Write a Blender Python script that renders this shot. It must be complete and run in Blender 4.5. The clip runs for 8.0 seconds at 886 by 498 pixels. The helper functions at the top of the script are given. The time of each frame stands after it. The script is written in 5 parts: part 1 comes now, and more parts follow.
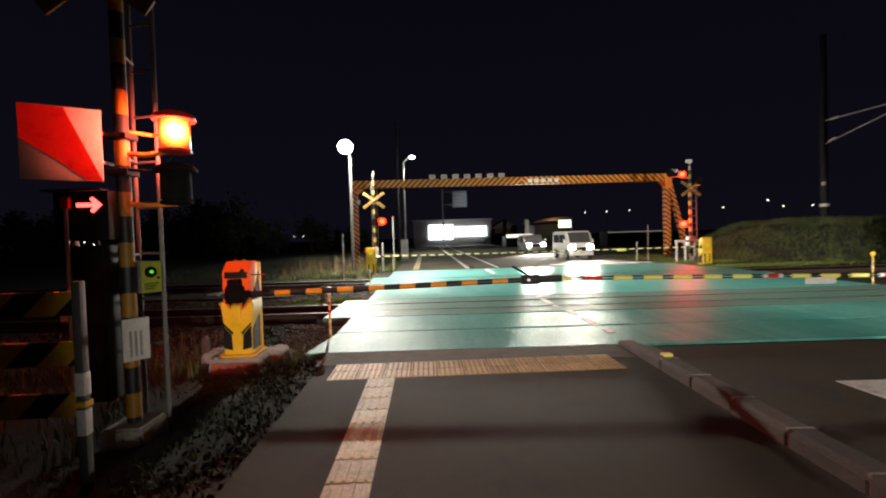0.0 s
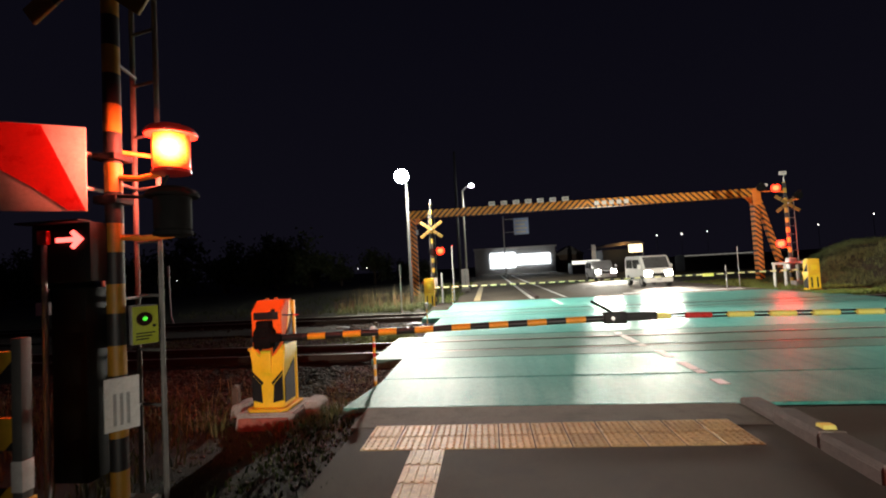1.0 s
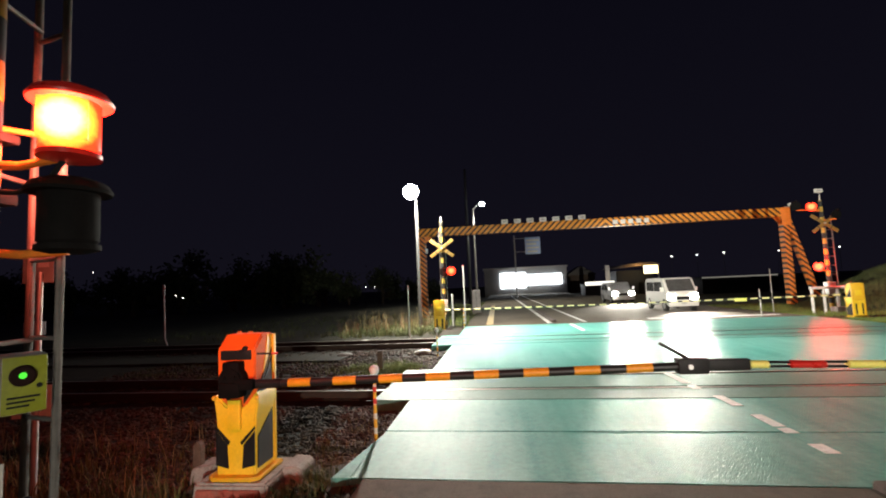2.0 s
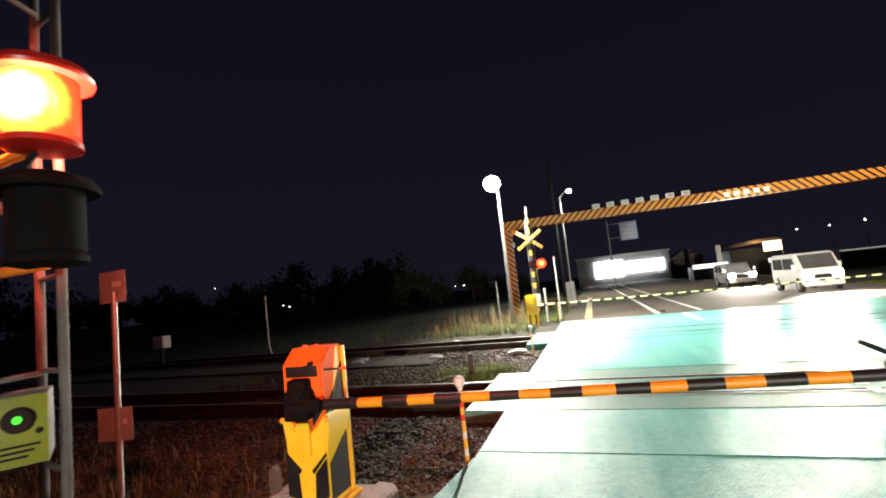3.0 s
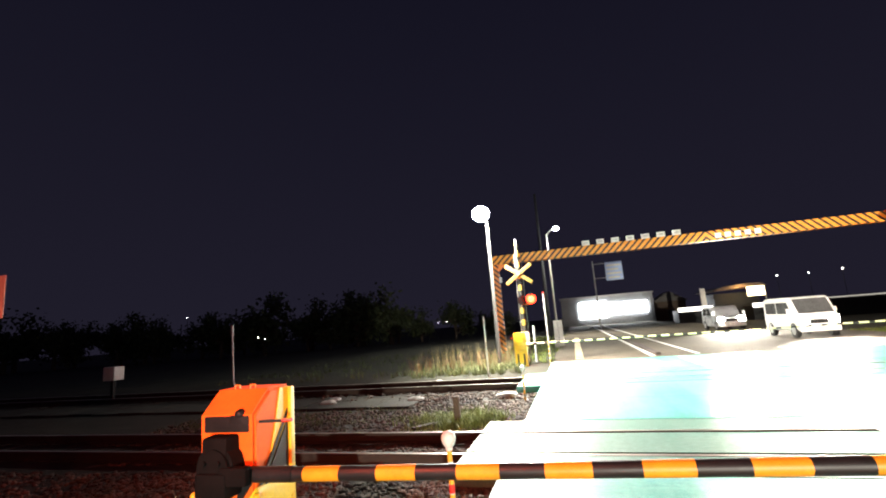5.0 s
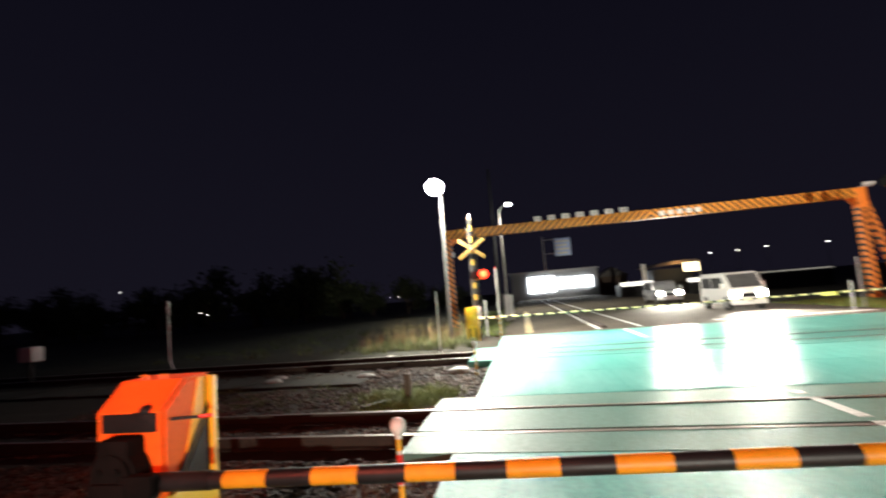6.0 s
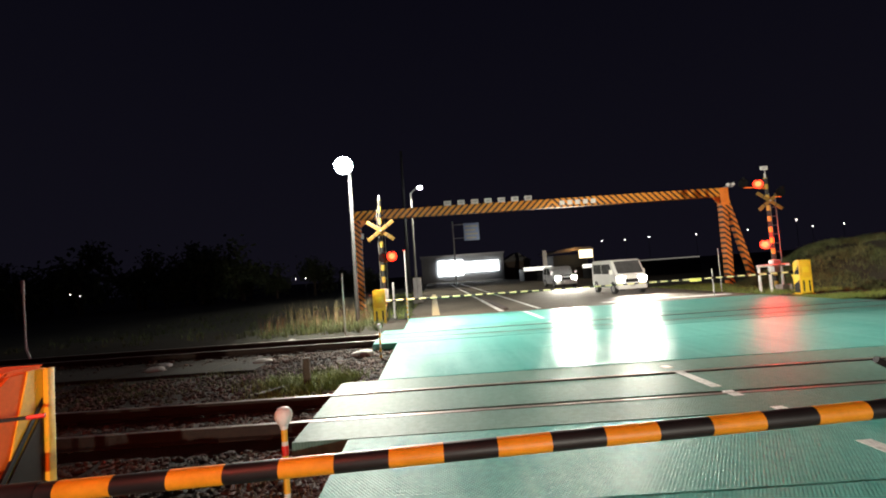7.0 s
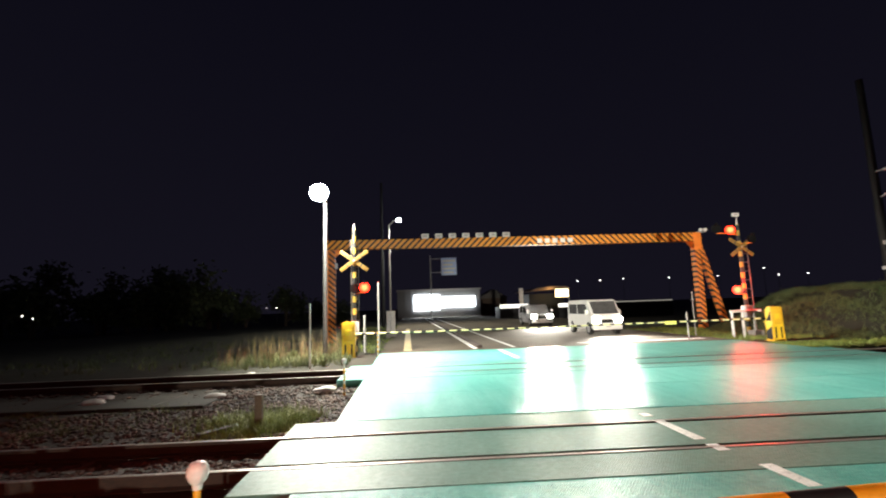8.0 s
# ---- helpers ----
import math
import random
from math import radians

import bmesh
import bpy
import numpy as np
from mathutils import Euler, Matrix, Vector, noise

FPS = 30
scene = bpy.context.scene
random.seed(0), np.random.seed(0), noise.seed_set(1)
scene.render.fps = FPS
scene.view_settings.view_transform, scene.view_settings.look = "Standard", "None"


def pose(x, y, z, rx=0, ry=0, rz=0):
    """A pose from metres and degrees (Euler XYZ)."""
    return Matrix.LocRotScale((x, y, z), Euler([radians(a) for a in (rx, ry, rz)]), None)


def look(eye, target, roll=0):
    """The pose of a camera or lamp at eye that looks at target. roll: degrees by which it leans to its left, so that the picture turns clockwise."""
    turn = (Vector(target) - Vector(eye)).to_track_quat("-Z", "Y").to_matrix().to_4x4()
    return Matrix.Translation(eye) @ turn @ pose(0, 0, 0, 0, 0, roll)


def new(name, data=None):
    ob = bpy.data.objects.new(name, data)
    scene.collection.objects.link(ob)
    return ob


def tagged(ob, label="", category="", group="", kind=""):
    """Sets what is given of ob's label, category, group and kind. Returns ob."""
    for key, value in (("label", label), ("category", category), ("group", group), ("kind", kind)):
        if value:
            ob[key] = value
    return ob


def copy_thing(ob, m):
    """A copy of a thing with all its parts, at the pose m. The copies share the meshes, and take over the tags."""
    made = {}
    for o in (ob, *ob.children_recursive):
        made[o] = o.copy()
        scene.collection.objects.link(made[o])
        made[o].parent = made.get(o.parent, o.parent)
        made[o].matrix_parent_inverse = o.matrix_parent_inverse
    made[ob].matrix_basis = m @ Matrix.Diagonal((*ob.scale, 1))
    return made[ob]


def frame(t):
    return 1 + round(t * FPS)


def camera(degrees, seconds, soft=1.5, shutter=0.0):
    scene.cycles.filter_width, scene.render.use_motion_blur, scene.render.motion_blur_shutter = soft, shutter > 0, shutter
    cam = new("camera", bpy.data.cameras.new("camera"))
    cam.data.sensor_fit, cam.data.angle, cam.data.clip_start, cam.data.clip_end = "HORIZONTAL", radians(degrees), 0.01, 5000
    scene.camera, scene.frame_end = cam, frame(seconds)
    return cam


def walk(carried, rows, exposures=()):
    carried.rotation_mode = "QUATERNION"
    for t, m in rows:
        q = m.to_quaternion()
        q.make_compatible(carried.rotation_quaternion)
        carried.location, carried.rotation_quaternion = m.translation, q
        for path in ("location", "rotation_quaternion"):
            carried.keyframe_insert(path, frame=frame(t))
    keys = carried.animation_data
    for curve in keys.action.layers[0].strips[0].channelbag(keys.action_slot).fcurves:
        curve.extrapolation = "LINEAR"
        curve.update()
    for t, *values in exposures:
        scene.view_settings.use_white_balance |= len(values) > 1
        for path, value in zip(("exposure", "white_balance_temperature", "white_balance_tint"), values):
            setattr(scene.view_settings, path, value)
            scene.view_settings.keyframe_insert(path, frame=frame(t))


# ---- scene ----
cam = camera(88.5, 8.0, 1.9, 0.3)
PATH = [
    (0, (0.533, -0.413, 1.53), (0.606, 1.585, 1.478), -1.7),
    (0.5, (0.638, 0.118, 1.547), (0.517, 2.114, 1.557), -5.0),
    (1, (0.605, 0.626, 1.545), (0.412, 2.615, 1.632), -3.1),
    (1.2, (0.57, 0.818, 1.584), (0.401, 2.806, 1.717), -2.2),
    (2.3, (0.342, 2.008, 1.635), (0.054, 3.979, 1.813), -4.0),
    (2.5, (0.322, 2.106, 1.609), (-0.038, 4.068, 1.76), -5.9),
    (3, (0.313, 2.551, 1.627), (-0.287, 4.449, 1.815), -6.1),
    (3.5, (0.266, 2.892, 1.608), (-0.235, 4.818, 1.808), -5.9),
    (4, (0.195, 3.209, 1.581), (-0.536, 5.055, 1.823), -7.0),
    (4.5, (0.052, 3.419, 1.591), (-0.671, 5.263, 1.866), -3.4),
    (4.7, (-0.004, 3.429, 1.551), (-0.509, 5.334, 1.892), -4.2),
    (5.8, (-0.112, 3.815, 1.572), (-0.665, 5.715, 1.862), -5.9),
    (6, (-0.132, 3.842, 1.574), (-0.455, 5.806, 1.788), -4.7),
    (6.5, (-0.071, 3.892, 1.57), (-0.01, 5.888, 1.68), -7.7),
    (7, (-0.049, 3.964, 1.565), (0.007, 5.96, 1.674), -4.0),
    (7.5, (0.091, 4.121, 1.551), (0.095, 6.11, 1.759), -2.6),
    (8, (0.059, 4.351, 1.542), (0.218, 6.328, 1.797), -2.0),
]
walk(cam, [(t, look(eye, target, roll)) for t, eye, target, roll in PATH],
     [(0, 0.1), (1.0, 0.3), (2.5, 0.8), (3.5, 1.55), (4.5, 2.0), (5.8, 1.15), (6.5, 0.55), (7.2, 0.45), (7.5, 0.5), (8.0, 0.85)])

# ---------------------------------------------------------------- light
world = bpy.data.worlds.new("night_sky")
scene.world = world
world.use_nodes = True
wn, wl = world.node_tree.nodes, world.node_tree.links
wbg = wn["Background"]
wtc = wn.new("ShaderNodeTexCoord")
wsep = wn.new("ShaderNodeSeparateXYZ")
wramp = wn.new("ShaderNodeValToRGB")
wl.new(wtc.outputs["Generated"], wsep.inputs[0])
wl.new(wsep.outputs["Z"], wramp.inputs[0])
wramp.color_ramp.elements[0].position = 0.0
wramp.color_ramp.elements[0].color = (0.36, 0.32, 0.60, 1)
wramp.color_ramp.elements[1].position = 0.7
wramp.color_ramp.elements[1].color = (0.17, 0.16, 0.36, 1)
wl.new(wramp.outputs[0], wbg.inputs[0])
wbg.inputs[1].default_value = 0.0108


def lamp(name, kind, loc, energy, color, target=None, size=0.1, angle=120, blend=0.5):
    d = bpy.data.lights.new(name, kind)
    d.energy, d.color = energy, color
    if kind == "AREA":
        d.shape, d.size = "DISK", size
    else:
        d.shadow_soft_size = size
    if kind == "SPOT":
        d.spot_size, d.spot_blend = radians(angle), blend
    ob = new(name, d)
    ob.matrix_world = look(loc, target) if target else pose(*loc)
    return ob


WHITE, WARM, RED = (1.0, 0.96, 0.84), (1.0, 0.93, 0.79), (1.0, 0.022, 0.006)
# the tall street lamp beside the crossing
lamp("street_lamp_light", "SPOT", (-3.0, 20.40, 5.68), 6800, WHITE, (8.0, 10.6, 0.0), 0.16, 98, 0.55)
lamp("street_lamp_throw", "SPOT", (-3.0, 20.40, 5.70), 12000, WHITE, (13.0, 7.5, 0.0), 0.16, 36, 1.0)
lamp("street_lamp_spill", "SPOT", (-3.0, 20.40, 5.74), 5600, WHITE, (1.2, 19.8, 0.3), 0.25, 150, 0.6)
lamp("far_street_lamp_light", "SPOT", (-0.5, 44.6, 9.3), 3500, WHITE, (1.5, 42, 0), 0.2, 150, 0.4)
# headlights of the two waiting vehicles
for hx in (8.98, 9.98):
    lamp("van_headlight_light", "SPOT", (hx, 25.42, 0.72), 1700, WARM, (hx - 1.2, 8.0, 0.0), 0.14, 80, 0.8)
for hx in (8.83, 9.99):
    lamp("car_headlight_light", "SPOT", (hx, 35.8, 0.64), 2600, WARM, (hx - 4.2, 8.0, -0.1), 0.30, 70, 0.8)
# headlights of the traffic waiting on the near side, well behind the camera
lamp("near_traffic_light", "SPOT", (5.6, -14.0, 0.9), 7200, WARM, (0.6, 14.0, 0.95), 0.12, 29.0, 0.40)
lamp("near_traffic_light", "SPOT", (7.4, -14.0, 0.9), 30000, WARM, (13.6, 22.0, 1.5), 0.12, 27, 0.4)
# crossing signals that are lit
lamp("signal_glow_near", "POINT", (-1.675, 3.746, 2.52), 200, (1.0, 0.13, 0.08), None, 0.10)
lamp("signal_glow_far", "POINT", (-1.50, 21.05, 2.36), 320, RED, None, 0.10)
lamp("signal_beam_upper", "SPOT", (13.58, 21.95, 4.35), 150, RED, (1.0, 3.0, 1.0), 0.12, 70, 0.6)
lamp("signal_beam_lower", "SPOT", (13.50, 21.95, 1.84), 150, RED, (1.0, 3.0, 0.8), 0.12, 70, 0.6)
lamp("signal_glow_right", "POINT", (13.66, 22.0, 2.05), 130, RED, None, 0.10)
# lit shop far behind the road
lamp("shop_light", "POINT", (17.5, 59.0, 3.0), 70, (1.0, 0.6, 0.22), None, 0.3)


# ---------------------------------------------------------------- materials
def material(name):
    m = bpy.data.materials.new(name)
    m.use_nodes = True
    nt = m.node_tree
    return m, nt.nodes, nt.links, nt.nodes["Principled BSDF"]


def noise_node(N, L, scale, detail=4, rough=0.6, coord="Object"):
    tc, n = N.new("ShaderNodeTexCoord"), N.new("ShaderNodeTexNoise")
    n.inputs["Scale"].default_value, n.inputs["Detail"].default_value, n.inputs["Roughness"].default_value = scale, detail, rough
    L.new(tc.outputs[coord], n.inputs["Vector"])
    return n


def surf(name, a, b, rough=0.7, metal=0.0, big=1.2, fine=30, bump=0.3, dist=0.004, rvar=0.15, spec=0.5, grain=0.28, island=False, rand=0.0, dirt=None, dirt_amount=0.35):
    """A worn surface: two colours mixed by broad stains, fine grain in tone and relief, and dirt in patches."""
    m, N, L, P = material(name)
    n1, n2 = noise_node(N, L, big, 5), noise_node(N, L, fine, 6, 0.7)
    mix = N.new("ShaderNodeMix"); mix.data_type = "RGBA"
    mix.inputs[6].default_value, mix.inputs[7].default_value = (*a, 1), (*b, 1)
    r1 = N.new("ShaderNodeMapRange"); r1.inputs[1].default_value, r1.inputs[2].default_value = 0.35, 0.65
    L.new(n1.outputs[0], r1.inputs[0]); L.new(r1.outputs[0], mix.inputs[0])
    hsv = N.new("ShaderNodeHueSaturation")
    val = N.new("ShaderNodeMapRange"); val.inputs[1].default_value, val.inputs[2].default_value = 0.3, 0.7
    val.inputs[3].default_value, val.inputs[4].default_value = 1 - grain, 1 + grain
    L.new(n2.outputs[0], val.inputs[0])
    out = val.outputs[0]
    if island or rand:
        src = N.new("ShaderNodeNewGeometry").outputs["Random Per Island"] if island else N.new("ShaderNodeObjectInfo").outputs["Random"]
        mr = N.new("ShaderNodeMapRange"); sp = rand or 0.5
        mr.inputs[3].default_value, mr.inputs[4].default_value = 1 - sp, 1 + sp
        L.new(src, mr.inputs[0])
        mul = N.new("ShaderNodeMath"); mul.operation = "MULTIPLY"
        L.new(out, mul.inputs[0]); L.new(mr.outputs[0], mul.inputs[1]); out = mul.outputs[0]
    L.new(out, hsv.inputs["Value"]); L.new(mix.outputs[2], hsv.inputs["Color"])
    col = hsv.outputs[0]
    if dirt:
        n3 = noise_node(N, L, big * 2.7, 8, 0.75)
        r3 = N.new("ShaderNodeMapRange"); r3.inputs[1].default_value, r3.inputs[2].default_value = 0.5, 0.72
        r3.inputs[4].default_value = dirt_amount * 2
        L.new(n3.outputs[0], r3.inputs[0])
        md = N.new("ShaderNodeMix"); md.data_type = "RGBA"
        L.new(r3.outputs[0], md.inputs[0]); L.new(col, md.inputs[6]); md.inputs[7].default_value = (*dirt, 1)
        col = md.outputs[2]
    L.new(col, P.inputs["Base Color"])
    rr = N.new("ShaderNodeMapRange"); rr.inputs[3].default_value, rr.inputs[4].default_value = max(0.03, rough - rvar), min(1, rough + rvar)
    L.new(n1.outputs[0], rr.inputs[0]); L.new(rr.outputs[0], P.inputs["Roughness"])
    P.inputs["Metallic"].default_value = metal
    P.inputs["Specular IOR Level"].default_value = spec
    if bump:
        bn = N.new("ShaderNodeBump"); bn.inputs["Strength"].default_value, bn.inputs["Distance"].default_value = bump, dist
        L.new(n2.outputs[0], bn.inputs["Height"]); L.new(bn.outputs[0], P.inputs["Normal"])
    return m


def striped(name, a, b, axis, period, offset=0.0, rough=0.5, duty=0.5, mirror=None, wear=0.25):
    """Painted stripes across an axis of the thing, scuffed. mirror=(axis index, place): the slant turns round there."""
    m, N, L, P = material(name)
    tc = N.new("ShaderNodeTexCoord")
    sep = N.new("ShaderNodeSeparateXYZ"); L.new(tc.outputs["Object"], sep.inputs[0])
    outs = list(sep.outputs)
    if mirror:
        sb = N.new("ShaderNodeMath"); sb.operation = "SUBTRACT"; L.new(outs[mirror[0]], sb.inputs[0]); sb.inputs[1].default_value = mirror[1]
        ab = N.new("ShaderNodeMath"); ab.operation = "ABSOLUTE"; L.new(sb.outputs[0], ab.inputs[0]); outs[mirror[0]] = ab.outputs[0]
    tot = None
    for k in range(3):
        if axis[k]:
            mm = N.new("ShaderNodeMath"); mm.operation = "MULTIPLY_ADD"
            L.new(outs[k], mm.inputs[0]); mm.inputs[1].default_value = axis[k] / period
            if tot is None: mm.inputs[2].default_value = 50 - offset / period
            else: L.new(tot, mm.inputs[2])
            tot = mm.outputs[0]
    fr = N.new("ShaderNodeMath"); fr.operation = "FRACT"; L.new(tot, fr.inputs[0])
    lt = N.new("ShaderNodeMath"); lt.operation = "LESS_THAN"; L.new(fr.outputs[0], lt.inputs[0]); lt.inputs[1].default_value = duty
    mix = N.new("ShaderNodeMix"); mix.data_type = "RGBA"; L.new(lt.outputs[0], mix.inputs[0])
    mix.inputs[6].default_value, mix.inputs[7].default_value = (*b, 1), (*a, 1)
    n = noise_node(N, L, 9, 6, 0.7)
    mr = N.new("ShaderNodeMapRange"); mr.inputs[1].default_value, mr.inputs[2].default_value = 0.3, 0.7
    mr.inputs[3].default_value, mr.inputs[4].default_value = 1 - wear, 1 + wear * 0.4
    L.new(n.outputs[0], mr.inputs[0])
    hsv = N.new("ShaderNodeHueSaturation"); L.new(mix.outputs[2], hsv.inputs["Color"]); L.new(mr.outputs[0], hsv.inputs["Value"])
    L.new(hsv.outputs[0], P.inputs["Base Color"])
    rr = N.new("ShaderNodeMapRange"); rr.inputs[3].default_value, rr.inputs[4].default_value = rough - 0.15, rough + 0.2
    L.new(n.outputs[0], rr.inputs[0]); L.new(rr.outputs[0], P.inputs["Roughness"])
    bn = N.new("ShaderNodeBump"); bn.inputs["Strength"].default_value, bn.inputs["Distance"].default_value = 0.15, 0.002
    L.new(n.outputs[0], bn.inputs["Height"]); L.new(bn.outputs[0], P.inputs["Normal"])
    return m


def glow(name, color, strength):
    m, N, L, P = material(name)
    P.inputs["Base Color"].default_value = (color[0] * 0.15, color[1] * 0.15, color[2] * 0.15, 1)
    P.inputs["Specular IOR Level"].default_value = 0.1
    P.inputs["Emission Color"].default_value, P.inputs["Emission Strength"].default_value = (*color, 1), strength
    P.inputs["Roughness"].default_value = 0.3
    return m


def hot_lens(name, c, reach):
    """A lamp lens that glows from its bulb outwards: pale at the bulb, deep red towards the rim."""
    m, N, L, P = material(name)
    tc, vm, mr = N.new("ShaderNodeTexCoord"), N.new("ShaderNodeVectorMath"), N.new("ShaderNodeMapRange")
    vm.operation = "DISTANCE"; vm.inputs[1].default_value = c
    L.new(tc.outputs["Object"], vm.inputs[0])
    n = noise_node(N, L, 40, 3)
    ad = N.new("ShaderNodeMath"); ad.operation = "MULTIPLY_ADD"; ad.inputs[1].default_value = 0.03
    L.new(n.outputs[0], ad.inputs[0]); L.new(vm.outputs["Value"], ad.inputs[2])
    mr.inputs[2].default_value = reach
    L.new(ad.outputs[0], mr.inputs[0])
    ramp = N.new("ShaderNodeValToRGB"); e = ramp.color_ramp.elements
    e[0].position, e[0].color = 0.0, (1.0, 0.66, 0.28, 1)
    e[1].position, e[1].color = 1.0, (0.10, 0.002, 0.0005, 1)
    for p, col in ((0.34, (1.0, 0.42, 0.08, 1)), (0.52, (0.75, 0.10, 0.008, 1)), (0.72, (0.28, 0.010, 0.002, 1))):
        e.new(p).color = col
    L.new(mr.outputs[0], ramp.inputs[0]); L.new(ramp.outputs[0], P.inputs["Emission Color"])
    P.inputs["Emission Strength"].default_value = 9.0
    P.inputs["Base Color"].default_value = (0.5, 0.02, 0.01, 1)
    P.inputs["Roughness"].default_value = 0.25
    return m


def deck_material(name, a, b, scale, gloss=(0.29, 0.35), spec=0.11, relief=0.55):
    """Painted anti-slip deck: a fine lozenge relief, tyre wear along the road, a damp sheen."""
    m, N, L, P = material(name)
    tc = N.new("ShaderNodeTexCoord")
    n1, n2 = noise_node(N, L, 0.7, 6, 0.65), noise_node(N, L, 14, 6, 0.75)
    mp = N.new("ShaderNodeMapping"); mp.inputs["Scale"].default_value = (2.6, 0.16, 1)
    L.new(tc.outputs["Object"], mp.inputs[0])
    n3 = N.new("ShaderNodeTexNoise"); n3.inputs["Scale"].default_value = 1.6; n3.inputs["Detail"].default_value = 5
    L.new(mp.outputs[0], n3.inputs["Vector"])
    mix = N.new("ShaderNodeMix"); mix.data_type = "RGBA"
    mix.inputs[6].default_value, mix.inputs[7].default_value = (*a, 1), (*b, 1)
    ad = N.new("ShaderNodeMath"); ad.operation = "ADD"; L.new(n1.outputs[0], ad.inputs[0]); L.new(n3.outputs[0], ad.inputs[1])
    r1 = N.new("ShaderNodeMapRange"); r1.inputs[1].default_value, r1.inputs[2].default_value = 0.75, 1.25
    L.new(ad.outputs[0], r1.inputs[0]); L.new(r1.outputs[0], mix.inputs[0])
    hsv = N.new("ShaderNodeHueSaturation")
    vr = N.new("ShaderNodeMapRange"); vr.inputs[1].default_value, vr.inputs[2].default_value = 0.3, 0.7
    vr.inputs[3].default_value, vr.inputs[4].default_value = 0.75, 1.2
    L.new(n2.outputs[0], vr.inputs[0]); L.new(vr.outputs[0], hsv.inputs["Value"]); L.new(mix.outputs[2], hsv.inputs["Color"])
    L.new(hsv.outputs[0], P.inputs["Base Color"])
    rr = N.new("ShaderNodeMapRange"); rr.inputs[1].default_value, rr.inputs[2].default_value = 0.8, 1.2
    rr.inputs[3].default_value, rr.inputs[4].default_value = gloss
    P.inputs["Specular IOR Level"].default_value = spec
    L.new(ad.outputs[0], rr.inputs[0]); L.new(rr.outputs[0], P.inputs["Roughness"])
    waves = []
    for sx, sy in ((1, 1), (1, -1)):
        mq = N.new("ShaderNodeMapping"); mq.inputs["Rotation"].default_value = (0, 0, sx * sy * radians(35))
        L.new(tc.outputs["Object"], mq.inputs[0])
        w = N.new("ShaderNodeTexWave"); w.inputs["Scale"].default_value = scale
        L.new(mq.outputs[0], w.inputs["Vector"]); waves.append(w)
    mx = N.new("ShaderNodeMath"); mx.operation = "MAXIMUM"
    L.new(waves[0].outputs["Fac"], mx.inputs[0]); L.new(waves[1].outputs["Fac"], mx.inputs[1])
    bn = N.new("ShaderNodeBump"); bn.inputs["Strength"].default_value, bn.inputs["Distance"].default_value = relief, 0.004
    L.new(mx.outputs[0], bn.inputs["Height"])
    b2 = N.new("ShaderNodeBump"); b2.inputs["Strength"].default_value, b2.inputs["Distance"].default_value = 0.35, 0.01
    L.new(n2.outputs[0], b2.inputs["Height"]); L.new(bn.outputs[0], b2.inputs["Normal"])
    L.new(b2.outputs[0], P.inputs["Normal"])
    return m


